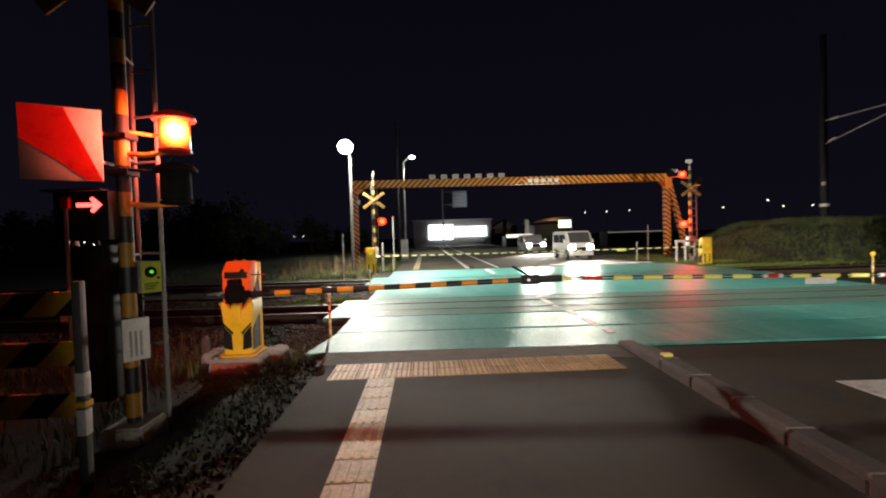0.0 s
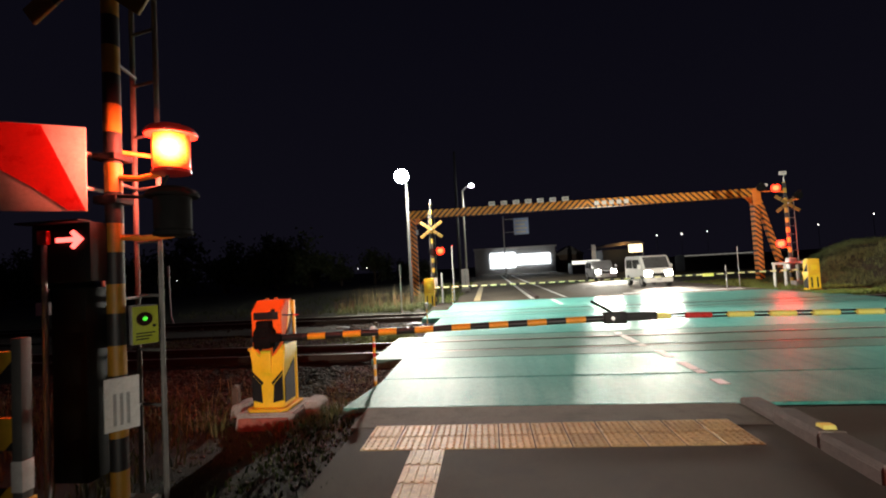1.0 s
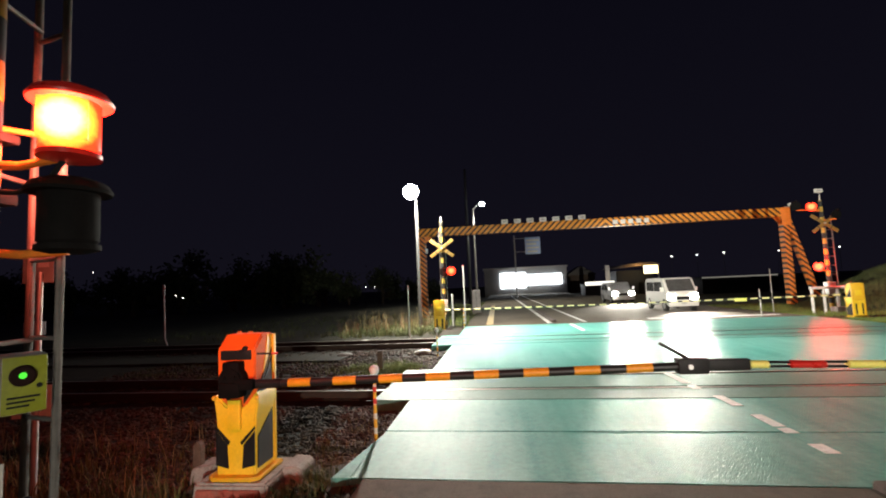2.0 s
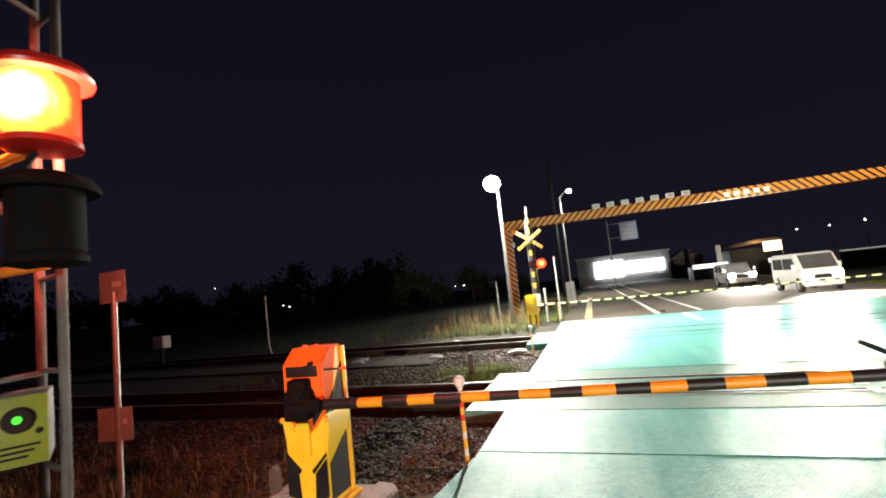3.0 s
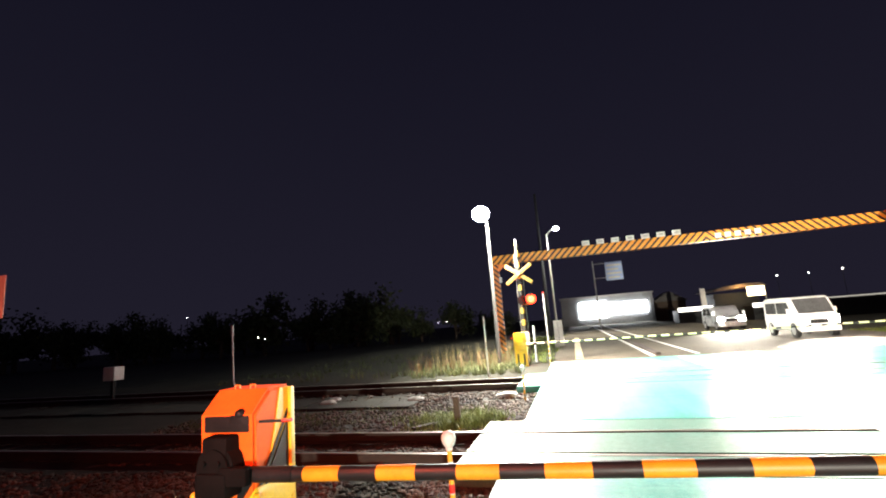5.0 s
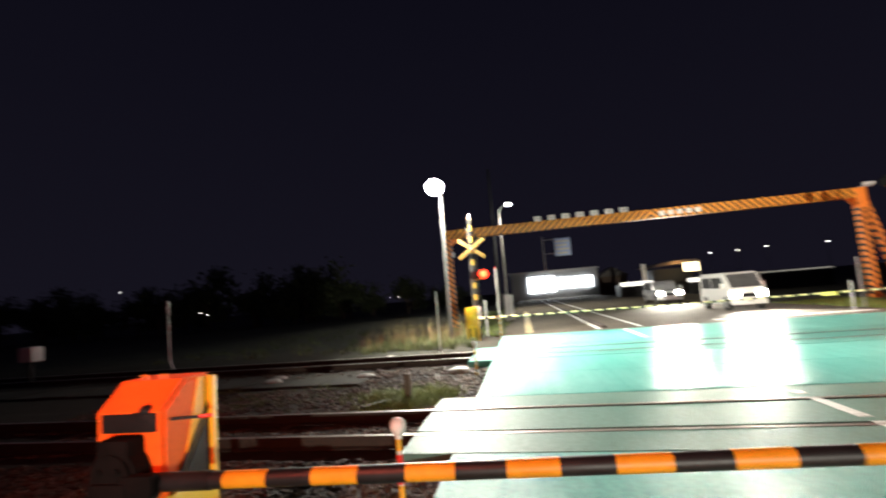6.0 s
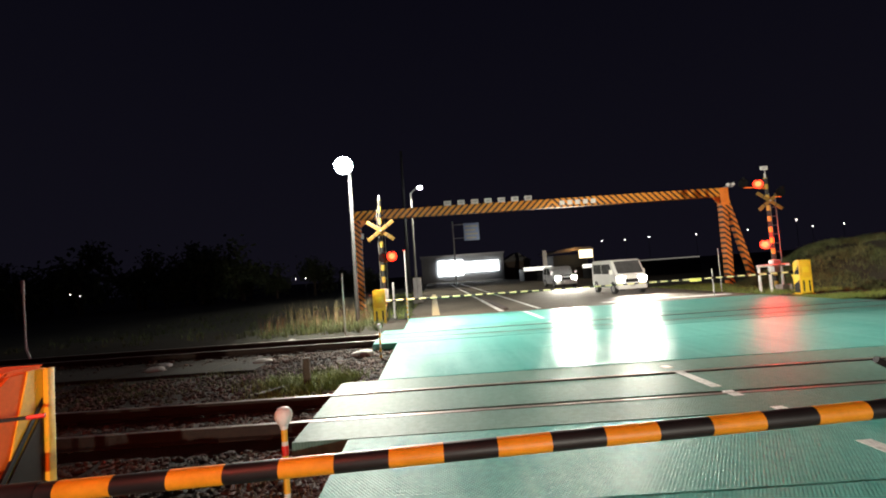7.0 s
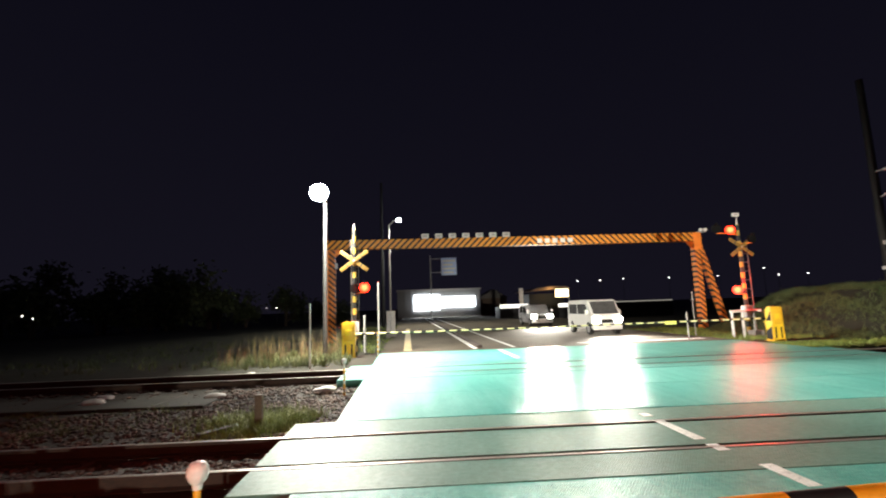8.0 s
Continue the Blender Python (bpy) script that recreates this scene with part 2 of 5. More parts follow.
YEL, BLK, ORG = (0.80, 0.42, 0.02), (0.012, 0.012, 0.013), (0.82, 0.235, 0.03)
M = dict(
    asphalt=surf("asphalt", (0.047, 0.036, 0.026), (0.066, 0.051, 0.037), 0.82, 0, 0.5, 90, 0.9, 0.008, 0.12, 0.2, dirt=(0.03, 0.026, 0.025)),
    # lighter copy of asphalt; lamp light on the far road is in its colour
    farasphalt=surf("lamplit_brown_asphalt", (0.10, 0.083, 0.063), (0.14, 0.118, 0.09), 0.85, 0, 0.35, 70, 0.9, 0.008, 0.1, 0.15, dirt=(0.06, 0.05, 0.04)),
    patch=surf("asphalt_patch", (0.095, 0.076, 0.056), (0.13, 0.104, 0.078), 0.85, 0, 0.9, 80, 0.8, 0.007, 0.1, 0.2, dirt=(0.04, 0.035, 0.03)),
    deck=deck_material("green_deck_paint", (0.06, 0.30, 0.26), (0.17, 0.44, 0.39), 9.0),
    deck_grey=deck_material("grey_green_deck_panel", (0.10, 0.205, 0.17), (0.15, 0.25, 0.21), 12.0, (0.44, 0.52), 0.08, 0.4),
    deck_near=deck_material("matt_green_deck_paint", (0.05, 0.29, 0.245), (0.17, 0.44, 0.385), 13.0, (0.33, 0.40), 0.065, 0.65),
    deck_far=deck_material("pale_green_deck_panel", (0.065, 0.27, 0.235), (0.14, 0.36, 0.315), 9.0),
    rubber=surf("black_rubber", (0.015, 0.015, 0.015), (0.03, 0.028, 0.027), 0.6, 0, 3, 60, 0.3),
    concrete=surf("worn_concrete", (0.30, 0.28, 0.26), (0.40, 0.38, 0.35), 0.85, 0, 2.2, 45, 0.6, 0.006, dirt=(0.12, 0.10, 0.08)),
    redpaint_conc=surf("red_painted_concrete", (0.34, 0.07, 0.05), (0.42, 0.13, 0.09), 0.8, 0, 3, 40, 0.5, dirt=(0.2, 0.16, 0.13)),
    kerb=surf("kerb_concrete", (0.066, 0.052, 0.046), (0.11, 0.09, 0.078), 0.85, 0, 2.5, 50, 0.7, 0.008, rand=0.2, dirt=(0.06, 0.05, 0.045), dirt_amount=0.45),
    mortar=surf("pale_mortar", (0.28, 0.25, 0.225), (0.36, 0.33, 0.30), 0.9, 0, 4, 60, 0.5),
    tile=surf("worn_yellow_tactile_tile", (0.50, 0.36, 0.15), (0.62, 0.47, 0.21), 0.62, 0, 4, 60, 0.35, 0.003, rand=0.18, dirt=(0.17, 0.125, 0.08), dirt_amount=0.45),
    rust=surf("rusty_rail_steel", (0.028, 0.017, 0.012), (0.048, 0.028, 0.019), 0.8, 0.1, 9, 70, 0.5, 0.003),
    railtop=surf("polished_rail_top", (0.42, 0.38, 0.34), (0.50, 0.46, 0.42), 0.36, 0.7, 0.4, 60, 0.05, 0.001, 0.03, grain=0.1),
    ballast=surf("ballast_stone", (0.048, 0.032, 0.023), (0.125, 0.084, 0.062), 0.9, 0, 0.9, 60, 0.5, 0.004, island=True, rand=0.6),
    bed=surf("ballast_bed", (0.022, 0.018, 0.012), (0.045, 0.037, 0.027), 0.95, 0, 3, 25, 1.0, 0.03),
    soil=surf("dark_soil", (0.028, 0.022, 0.016), (0.05, 0.04, 0.028), 0.95, 0, 1.5, 22, 1.0, 0.03, dirt=(0.035, 0.045, 0.02)),
    field=surf("night_field", (0.016, 0.018, 0.010), (0.028, 0.026, 0.016), 0.95, 0, 0.05, 3, 0.8, 0.05),
    grass=surf("grass_blades", (0.07, 0.10, 0.025), (0.16, 0.17, 0.06), 0.75, 0, 0.8, 12, 0, island=True, rand=0.5),
    weed=surf("bright_green_weeds", (0.14, 0.20, 0.03), (0.24, 0.29, 0.07), 0.7, 0, 0.8, 12, 0, island=True, rand=0.4),
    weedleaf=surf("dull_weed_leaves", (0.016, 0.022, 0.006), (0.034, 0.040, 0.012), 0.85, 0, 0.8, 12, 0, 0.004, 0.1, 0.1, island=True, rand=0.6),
    drygrass=surf("dry_grass_blades", (0.20, 0.16, 0.07), (0.30, 0.25, 0.12), 0.8, 0, 0.8, 12, 0, island=True, rand=0.5),
    redgrass=surf("reddish_stalks", (0.16, 0.075, 0.04), (0.24, 0.13, 0.06), 0.8, 0, 0.8, 12, 0, island=True, rand=0.5),
    bankgrass=surf("bank_grass", (0.06, 0.085, 0.026), (0.12, 0.14, 0.055), 0.8, 0, 0.6, 9, 0, island=True, rand=0.5),
    leaf=surf("tree_leaves", (0.035, 0.05, 0.02), (0.06, 0.075, 0.03), 0.8, 0, 0.5, 6, 0, island=True, rand=0.5),
    bark=surf("tree_bark", (0.07, 0.05, 0.035), (0.12, 0.09, 0.065), 0.9, 0, 2, 20, 0.8, 0.02),
    galv=surf("galvanised_steel", (0.42, 0.42, 0.42), (0.55, 0.55, 0.54), 0.45, 0.6, 5, 60, 0.15, 0.001, dirt=(0.25, 0.2, 0.16), dirt_amount=0.2, grain=0.09),
    whitepaint=surf("weathered_white_paint", (0.66, 0.65, 0.62), (0.78, 0.77, 0.74), 0.5, 0, 4, 50, 0.15, 0.001, dirt=(0.4, 0.35, 0.3), dirt_amount=0.2, grain=0.09),
    roadpaint=surf("worn_road_paint", (0.66, 0.65, 0.62), (0.8, 0.79, 0.76), 0.7, 0, 3, 60, 0.5, 0.004, dirt=(0.15, 0.14, 0.13), dirt_amount=0.4),
    black=surf("black_painted_steel", (0.008, 0.008, 0.009), (0.014, 0.014, 0.015), 0.55, 0.0, 5, 60, 0.15, 0.001, 0.1, 0.25),
    yellow=surf("yellow_painted_steel", (0.84, 0.47, 0.02), (0.90, 0.53, 0.03), 0.42, 0, 3, 50, 0.12, 0.001, dirt=(0.35, 0.20, 0.04), dirt_amount=0.18, grain=0.09),
    tape=surf("bright_yellow_tape", (0.90, 0.58, 0.02), (0.94, 0.64, 0.04), 0.38, 0, 3, 50, 0.1, 0.001, dirt=(0.5, 0.3, 0.05), dirt_amount=0.12, grain=0.09),
    orange=surf("orange_painted_steel", (0.80, 0.20, 0.02), (0.88, 0.25, 0.03), 0.5, 0, 3, 50, 0.12, 0.001, dirt=(0.3, 0.09, 0.02), dirt_amount=0.2, grain=0.09),
    redplastic=surf("red_reflector", (0.55, 0.02, 0.015), (0.65, 0.03, 0.02), 0.3, 0, 6, 50, 0.1, 0.001, grain=0.09),
    dullred=surf("dark_unlit_lens", (0.014, 0.003, 0.003), (0.02, 0.004, 0.003), 0.4, 0, 6, 50, 0.05, 0.001, 0.1, 0.3),
    fluor=surf("fluorescent_orange_sheet", (0.88, 0.13, 0.012), (0.92, 0.16, 0.018), 0.6, 0, 3, 50, 0.1, 0.001, 0.1, 0.2, dirt=(0.4, 0.08, 0.02), dirt_amount=0.15, grain=0.08),
    lime=surf("yellow_green_box_paint", (0.28, 0.32, 0.02), (0.34, 0.38, 0.035), 0.5, 0, 6, 50, 0.1, 0.001, dirt=(0.2, 0.22, 0.05), dirt_amount=0.2, grain=0.09),
    reflector=surf("bright_yellow_sleeve", (0.90, 0.86, 0.18), (0.93, 0.90, 0.26), 0.35, 0, 8, 60, 0.1, 0.001, grain=0.09),
    bluesign=surf("blue_sign_face", (0.42, 0.56, 0.86), (0.46, 0.60, 0.88), 0.4, 0, 2, 20, 0.05, 0.001, grain=0.09),
    glass=surf("dark_vehicle_glass", (0.07, 0.07, 0.07), (0.10, 0.10, 0.10), 0.08, 0, 2, 20, 0, 0.001, 0.03),
    vanpaint=surf("white_vehicle_paint", (0.72, 0.71, 0.68), (0.76, 0.75, 0.72), 0.25, 0, 1.5, 30, 0.0, 0.001, 0.06, grain=0.09),
    carpaint=surf("dark_silver_vehicle_paint", (0.42, 0.42, 0.42), (0.48, 0.48, 0.47), 0.28, 0.2, 1.5, 30, 0.0, 0.001, 0.06, grain=0.09),
    tyre=surf("tyre_rubber", (0.012, 0.012, 0.012), (0.022, 0.022, 0.022), 0.8, 0, 6, 50, 0.3),
    wallgrey=surf("grey_metal_cladding", (0.34, 0.35, 0.36), (0.42, 0.43, 0.44), 0.6, 0.1, 0.4, 8, 0.2, 0.01),
    wood=surf("old_timber", (0.09, 0.06, 0.045), (0.15, 0.11, 0.08), 0.85, 0, 4, 40, 0.6, 0.004),
    sleeper=surf("dark_sleeper", (0.07, 0.058, 0.048), (0.11, 0.095, 0.08), 0.9, 0, 3, 40, 0.6, 0.005, rand=0.3),
    boom=striped("boom_stripes", (0.82, 0.36, 0.015), BLK, (1, 0, 0), 0.42, 2.20, 0.45),
    # mast yellow set darker than its paint, to offset the wide headlight cone
    mast=striped("darkened_mast_bands", (0.36, 0.18, 0.015), BLK, (0, 0, 1), 0.445, 0.165, 0.5, 0.48),
    delin=striped("delineator_bands", (0.85, 0.45, 0.03), (0.75, 0.72, 0.66), (0, 0, 1), 0.16, 0.0, 0.45, 0.6),
    buck=striped("crossbuck_bands", (0.82, 0.45, 0.03), BLK, (1, 0, 0), 0.62, -0.24, 0.5, 0.78),
)
M["gantry"] = striped("gantry_diagonals", (0.86, 0.33, 0.035), BLK, (1, 0, 1), 0.335, 0.0, 0.5, 0.62, (0, 6.6))
M["leg"] = striped("gantry_leg_chevrons", ORG, BLK, (0.9, 0, 1), 0.28, 0.0, 0.5, 0.58)
M["fence"] = striped("fence_diagonals", (0.74, 0.44, 0.02), BLK, (1, 0, -1), 0.42, 0.05, 0.6)
M["boomfar"] = striped("far_boom_dashes", (0.95, 0.90, 0.45), BLK, (1, 0, 0), 0.42, 0.0, 0.4, 0.62)
# blade yellow dimmed in the paint to stand for backlighting
M["buckfar"] = striped("dimmed_crossbuck", (0.22, 0.12, 0.015), (0.05, 0.04, 0.02), (1, 0, 0), 0.62, -0.28, 0.6, 0.92)
M["mastfar"] = striped("dull_mast_bands", (0.50, 0.30, 0.04), BLK, (0, 0, 1), 0.445, 0.165, 0.6, 0.48)
M["darklid"] = surf("dark_concrete_lid", (0.026, 0.025, 0.019), (0.045, 0.043, 0.034), 0.92, 0, 2, 30, 0.7, 0.008, rand=0.3)
M["dimpaint"] = surf("dull_grey_paint", (0.30, 0.29, 0.27), (0.40, 0.39, 0.37), 0.6, 0, 4, 50, 0.15, 0.001, grain=0.09)
M["lampblack"] = surf("matt_black_casing", (0.004, 0.004, 0.004), (0.008, 0.007, 0.007), 0.85, 0, 5, 60, 0.2, 0.001, 0.08, 0.08)
M["polegrey"] = surf("weathered_grey_pole", (0.065, 0.065, 0.062), (0.10, 0.10, 0.095), 0.6, 0.0, 3, 50, 0.15, 0.001, grain=0.12, dirt=(0.07, 0.06, 0.05))
M["darksteel"] = surf("weathered_dark_steel", (0.10, 0.095, 0.09), (0.16, 0.15, 0.14), 0.6, 0.3, 5, 60, 0.15, 0.001, grain=0.12)
E_LAMP = glow("lamp_white_glow", (0.95, 1.0, 0.98), 60)
E_HEAD = glow("headlight_glow", (1.0, 0.96, 0.88), 45)
E_RED = glow("signal_red_glow", (1.0, 0.03, 0.008), 4.0)
E_FARCORE = glow("signal_orange_core", (1.0, 0.10, 0.03), 5.0)
E_ARROW = glow("arrow_red_glow", (1.0, 0.085, 0.07), 4.2)
E_SIGN = glow("lit_white_sign", (0.93, 0.97, 1.0), 5)
E_SHOP = glow("lit_shop_window", (1.0, 0.80, 0.45), 2.5)
E_DOT = glow("distant_light", (1.0, 0.93, 0.8), 8)
E_GREEN = glow("green_pilot_light", (0.10, 1.0, 0.06), 0.7)
# emission for pale distant strips that are no lamps
E_DIM = glow("dim_strip_glow", (1.0, 0.93, 0.8), 0.15)
E_RAIL = glow("pale_strip_glow", (1.0, 0.95, 0.85), 1.2)


# ---------------------------------------------------------------- building helpers
def mesh_of(bm, mats, smooth=True):
    me = bpy.data.meshes.new("m")
    bmesh.ops.recalc_face_normals(bm, faces=bm.faces)
    bm.to_mesh(me); bm.free()
    for mt in (mats if isinstance(mats, (list, tuple)) else [mats]):
        me.materials.append(mt)
    if smooth:
        me.shade_smooth()
        me.set_sharp_from_angle(angle=radians(32))
    return me


def thing(name, label, category, loc=(0, 0, 0), rz=0.0, group="", kind=""):
    e = new(name)
    e.empty_display_size = 0.1
    e.matrix_world = pose(*loc, 0, 0, rz)
    return tagged(e, label, category, group, kind)


def part(name, bm, mt, parent, label=""):
    ob = new(name, mesh_of(bm, mt))
    ob.parent = parent
    if label:
        tagged(ob, label)
    return ob


def solid(name, bm, mt, label, category, kind="", group="", loc=(0, 0, 0), rz=0.0):
    ob = new(name, mesh_of(bm, mt))
    ob.matrix_world = pose(*loc, 0, 0, rz)
    return tagged(ob, label, category, group, kind)


def box(x0, x1, y0, y1, z0, z1, bevel=0.0, bm=None, seg=2):
    own = bmesh.new()
    bmesh.ops.create_cube(own, size=1)
    for v in own.verts:
        v.co = Vector(((x0 + x1) / 2 + v.co.x * (x1 - x0), (y0 + y1) / 2 + v.co.y * (y1 - y0), (z0 + z1) / 2 + v.co.z * (z1 - z0)))
    if bevel:
        bmesh.ops.bevel(own, geom=own.edges[:], offset=bevel, segments=seg, affect="EDGES", profile=0.6)
    return own if bm is None else join(bm, own)


def join(bm, other):
    me = bpy.data.meshes.new("t")
    other.to_mesh(me); other.free()
    bm.from_mesh(me)
    bpy.data.meshes.remove(me)
    return bm


def rod(p, q, r, r2=None, seg=14, bm=None, bevel=0.0):
    p, q = Vector(p), Vector(q)
    own = bmesh.new()
    bmesh.ops.create_cone(own, cap_ends=True, segments=seg, radius1=r, radius2=r if r2 is None else r2, depth=(q - p).length)
    if bevel:
        rim = [e for e in own.edges if abs(e.verts[0].co.z - e.verts[1].co.z) < 1e-6]
        bmesh.ops.bevel(own, geom=rim, offset=bevel, segments=2, affect="EDGES")
    m = Matrix.Translation((p + q) / 2) @ (q - p).to_track_quat("Z", "Y").to_matrix().to_4x4()
    bmesh.ops.transform(own, matrix=m, verts=own.verts)
    return own if bm is None else join(bm, own)


def tube(points, r, seg=8, bm=None):
    bm = bm or bmesh.new()
    for a, b in zip(points, points[1:]):
        rod(a, b, r, None, seg, bm)
    for a in points[1:-1]:
        ball(a, r, bm)
    return bm


def ball(c, r, bm=None, sub=2, sz=1.0):
    own = bmesh.new()
    bmesh.ops.create_icosphere(own, subdivisions=sub, radius=r)
    for v in own.verts:
        v.co = Vector((v.co.x, v.co.y, v.co.z * sz)) + Vector(c)
    return own if bm is None else join(bm, own)


def prism(poly, axis, a, b, bevel=0.0, bm=None):
    """A flat outline pushed along an axis: poly holds the two other coordinates in order."""
    own = bmesh.new()

    def at(p, d):
        return {"x": (d, p[0], p[1]), "y": (p[0], d, p[1]), "z": (p[0], p[1], d)}[axis]
    lo, hi = [own.verts.new(at(p, a)) for p in poly], [own.verts.new(at(p, b)) for p in poly]
    own.faces.new(lo); own.faces.new(hi[::-1])
    for i in range(len(poly)):
        j = (i + 1) % len(poly)
        own.faces.new((lo[i], hi[i], hi[j], lo[j]))
    bmesh.ops.recalc_face_normals(own, faces=own.faces)
    if bevel:
        bmesh.ops.bevel(own, geom=own.edges[:], offset=bevel, segments=2, affect="EDGES")
    return own if bm is None else join(bm, own)


def turned(profile, centre=(0, 0, 0), seg=24, bm=None):
    """A shape of revolution about z: profile holds radius and height."""
    own = bmesh.new()
    rings = [[own.verts.new((centre[0] + r * math.cos(2 * math.pi * i / seg), centre[1] + r * math.sin(2 * math.pi * i / seg), centre[2] + z)) for i in range(seg)] for r, z in profile]
    for a, b in zip(rings, rings[1:]):
        for i in range(seg):
            own.faces.new((a[i], a[(i + 1) % seg], b[(i + 1) % seg], b[i]))
    own.faces.new(rings[0]); own.faces.new(rings[-1])
    return own if bm is None else join(bm, own)


SKEW = -0.035                       # the tracks cross the road at a slight slant


def sk(x, y):
    return y + SKEW * (x + 1.0)


def slab(x0, x1, y0, y1, z0, z1, bevel=0.006, bm=None):
    """A panel whose front and back run along the tracks."""
    return prism([(x0, sk(x0, y0)), (x1, sk(x1, y0)), (x1, sk(x1, y1)), (x0, sk(x0, y1))], "z", z0, z1, bevel, bm)


# ---------------------------------------------------------------- ground and road
def sheet(x0, x1, y0, y1, nx, ny, height):
    bm = bmesh.new()
    g = [[bm.verts.new((x0 + (x1 - x0) * i / nx, y0 + (y1 - y0) * j / ny, 0)) for i in range(nx + 1)] for j in range(ny + 1)]
    for row in g:
        for v in row:
            v.co.z = height(v.co.x, v.co.y)
    for j in range(ny):
        for i in range(nx):
            bm.faces.new((g[j][i], g[j][i + 1], g[j + 1][i + 1], g[j + 1][i]))
    return bm


def lumps(x, y, s, a):
    return a * noise.noise(Vector((x * s, y * s, 0.3)))


# one sheet to the horizon, with the raised grass bank behind the tracks
def land(x, y):
    z = -0.42
    if x > 13.2 and 17.6 < y < 31:
        foot = 18.3 + 0.5 * noise.noise(Vector((x * 0.25, 1.7, 0)))
        width = 5.4 - 2.6 * min(1, max(0, (x - 14) / 8))
        rise = min(1, max(0, (y - foot) / width)) * min(1, max(0, (x - 13.2) / 6.0)) ** 0.8 * min(1, max(0, (30.0 - y) / 5)) * min(1, max(0, (120 - x) / 30))
        z += 2.15 * rise * rise * (3 - 2 * rise) + (0.30 * noise.noise(Vector((x * 0.45, y * 0.45, 2.0))) + 0.12 * noise.noise(Vector((x * 1.5, y * 1.5, 5.0)))) * min(1, rise * 3)
    return z


gbm = bmesh.new()
xs = [-3000, -600, -200, -80, -40, -20, -8, 0, 8, 13.2] + [13.5 + 0.5 * i for i in range(60)] + [45, 50, 60, 90, 105, 120, 200, 600, 3000]
ys = [-3000, -400, -60, -20, 0, 8, 14, 17.6] + [17.9 + 0.4 * i for i in range(33)] + [31.5, 36, 50, 70, 90, 150, 400, 3000]
gv = [[gbm.verts.new((x, y, land(x, y))) for x in xs] for y in ys]
for j in range(len(ys) - 1):
    for i in range(len(xs) - 1):
        gbm.faces.new((gv[j][i], gv[j][i + 1], gv[j + 1][i + 1], gv[j + 1][i]))
solid("ground", gbm, M["field"], "dark grassy field and soil reaching the horizon", "ground", "structure")

solid("ballast_bed", sheet(-45, 45, 5.9, 18.6, 150, 60, lambda x, y: -0.175 + lumps(x, y, 1.5, 0.03) - 0.04 * (12.2 < y < 14.4) + lumps(x, y, 6, 0.012)),
      M["bed"], "dark gravel bed under the two railway tracks", "ballast bed", "structure")
solid("verge_near", sheet(-14, -0.78, -7, 6.4, 60, 70, lambda x, y: -0.03 - 0.16 * min(1, max(0, (-0.8 - x) / 0.9)) + lumps(x, y, 2, 0.05) * min(1, (-0.78 - x) / 0.4)),
      M["soil"], "weedy soil verge beside the footpath", "verge", "structure")
solid("verge_far", sheet(-30, -0.95, 18.2, 60, 60, 70, lambda x, y: -0.08 + lumps(x, y, 1.2, 0.08) - 0.1 * min(1, max(0, (19.6 - y) / 1.4))),
      M["field"], "grassy soil verge beyond the tracks", "verge", "structure")
solid("verge_right", sheet(12.1, 17.5, 17.9, 60, 22, 60, lambda x, y: -0.10 + lumps(x, y, 1.2, 0.07)),
      M["soil"], "grassy verge beside the far road", "verge", "structure")

solid("footpath", slab(-0.8, 3.12, -7, 5.80, -0.3, 0.0, 0.01), M["asphalt"], "worn dark asphalt footpath leading to the crossing", "footpath", "structure")
solid("apron", slab(-0.86, 3.06, 5.14, 5.79, -0.2, 0.004, 0.0), M["patch"], "paler asphalt apron before the crossing deck", "pavement", "structure")
solid("road_near", slab(2.7, 12.2, -12, 5.805, -0.4, -0.03, 0.01), M["asphalt"], "dark asphalt road before the level crossing", "road", "structure")
solid("road_far", slab(-0.98, 12.1, 20.98, 95, -0.4, -0.005, 0.01), M["farasphalt"], "asphalt road beyond the level crossing", "road", "structure")

# kerb stones between footpath and road
kerb = thing("kerb", "weathered concrete kerb stones with pale mortar joints", "kerb", (3.205, 5.38, 0), -2.2, "", "structure")


def kerb_stone(h, seed):
    bm = prism([(-0.11, -0.2), (0.11, -0.2), (0.105, h * 0.8), (0.08, h), (-0.08, h), (-0.105, h * 0.75)], "y", -0.300, 0.300, 0.008)
    bmesh.ops.subdivide_edges(bm, edges=[e for e in bm.edges if e.calc_length() > 0.12], cuts=5, use_grid_fill=True)
    for v in bm.verts:
        d = Vector((v.co.x * 14, v.co.y * 14, v.co.z * 14 + seed * 7))
        v.co += Vector((noise.noise(d), 0, noise.noise(d + Vector((9, 3, 1))))) * 0.0045
    return mesh_of(bm, M["kerb"])


kmeshes, kend = [kerb_stone(0.13, s) for s in range(4)], kerb_stone(0.05, 9)
kj = mesh_of(box(-0.092, 0.092, -0.008, 0.008, -0.1, 0.134), M["mortar"])
for i in range(20):
    ob = new("kerb_stone", kend if i == 0 else kmeshes[i % 4])
    ob.parent, ob.location = kerb, (random.uniform(-0.01, 0.01), -i * 0.612, random.uniform(-0.006, 0.006))
    ob = new("mortar_joint", kj)
    ob.parent, ob.location = kerb, (0, -i * 0.612 - 0.306, -0.002 if i else -0.08)

stud = thing("kerb_reflector", "small yellow reflector stud fixed on the kerb", "reflector", (3.185, 4.55, 0.13), -2.2)
part("stud_body", prism([(-0.05, 0.0), (0.05, 0.0), (0.035, 0.03), (-0.035, 0.03)], "x", -0.05, 0.05, 0.004), M["reflector"], stud)

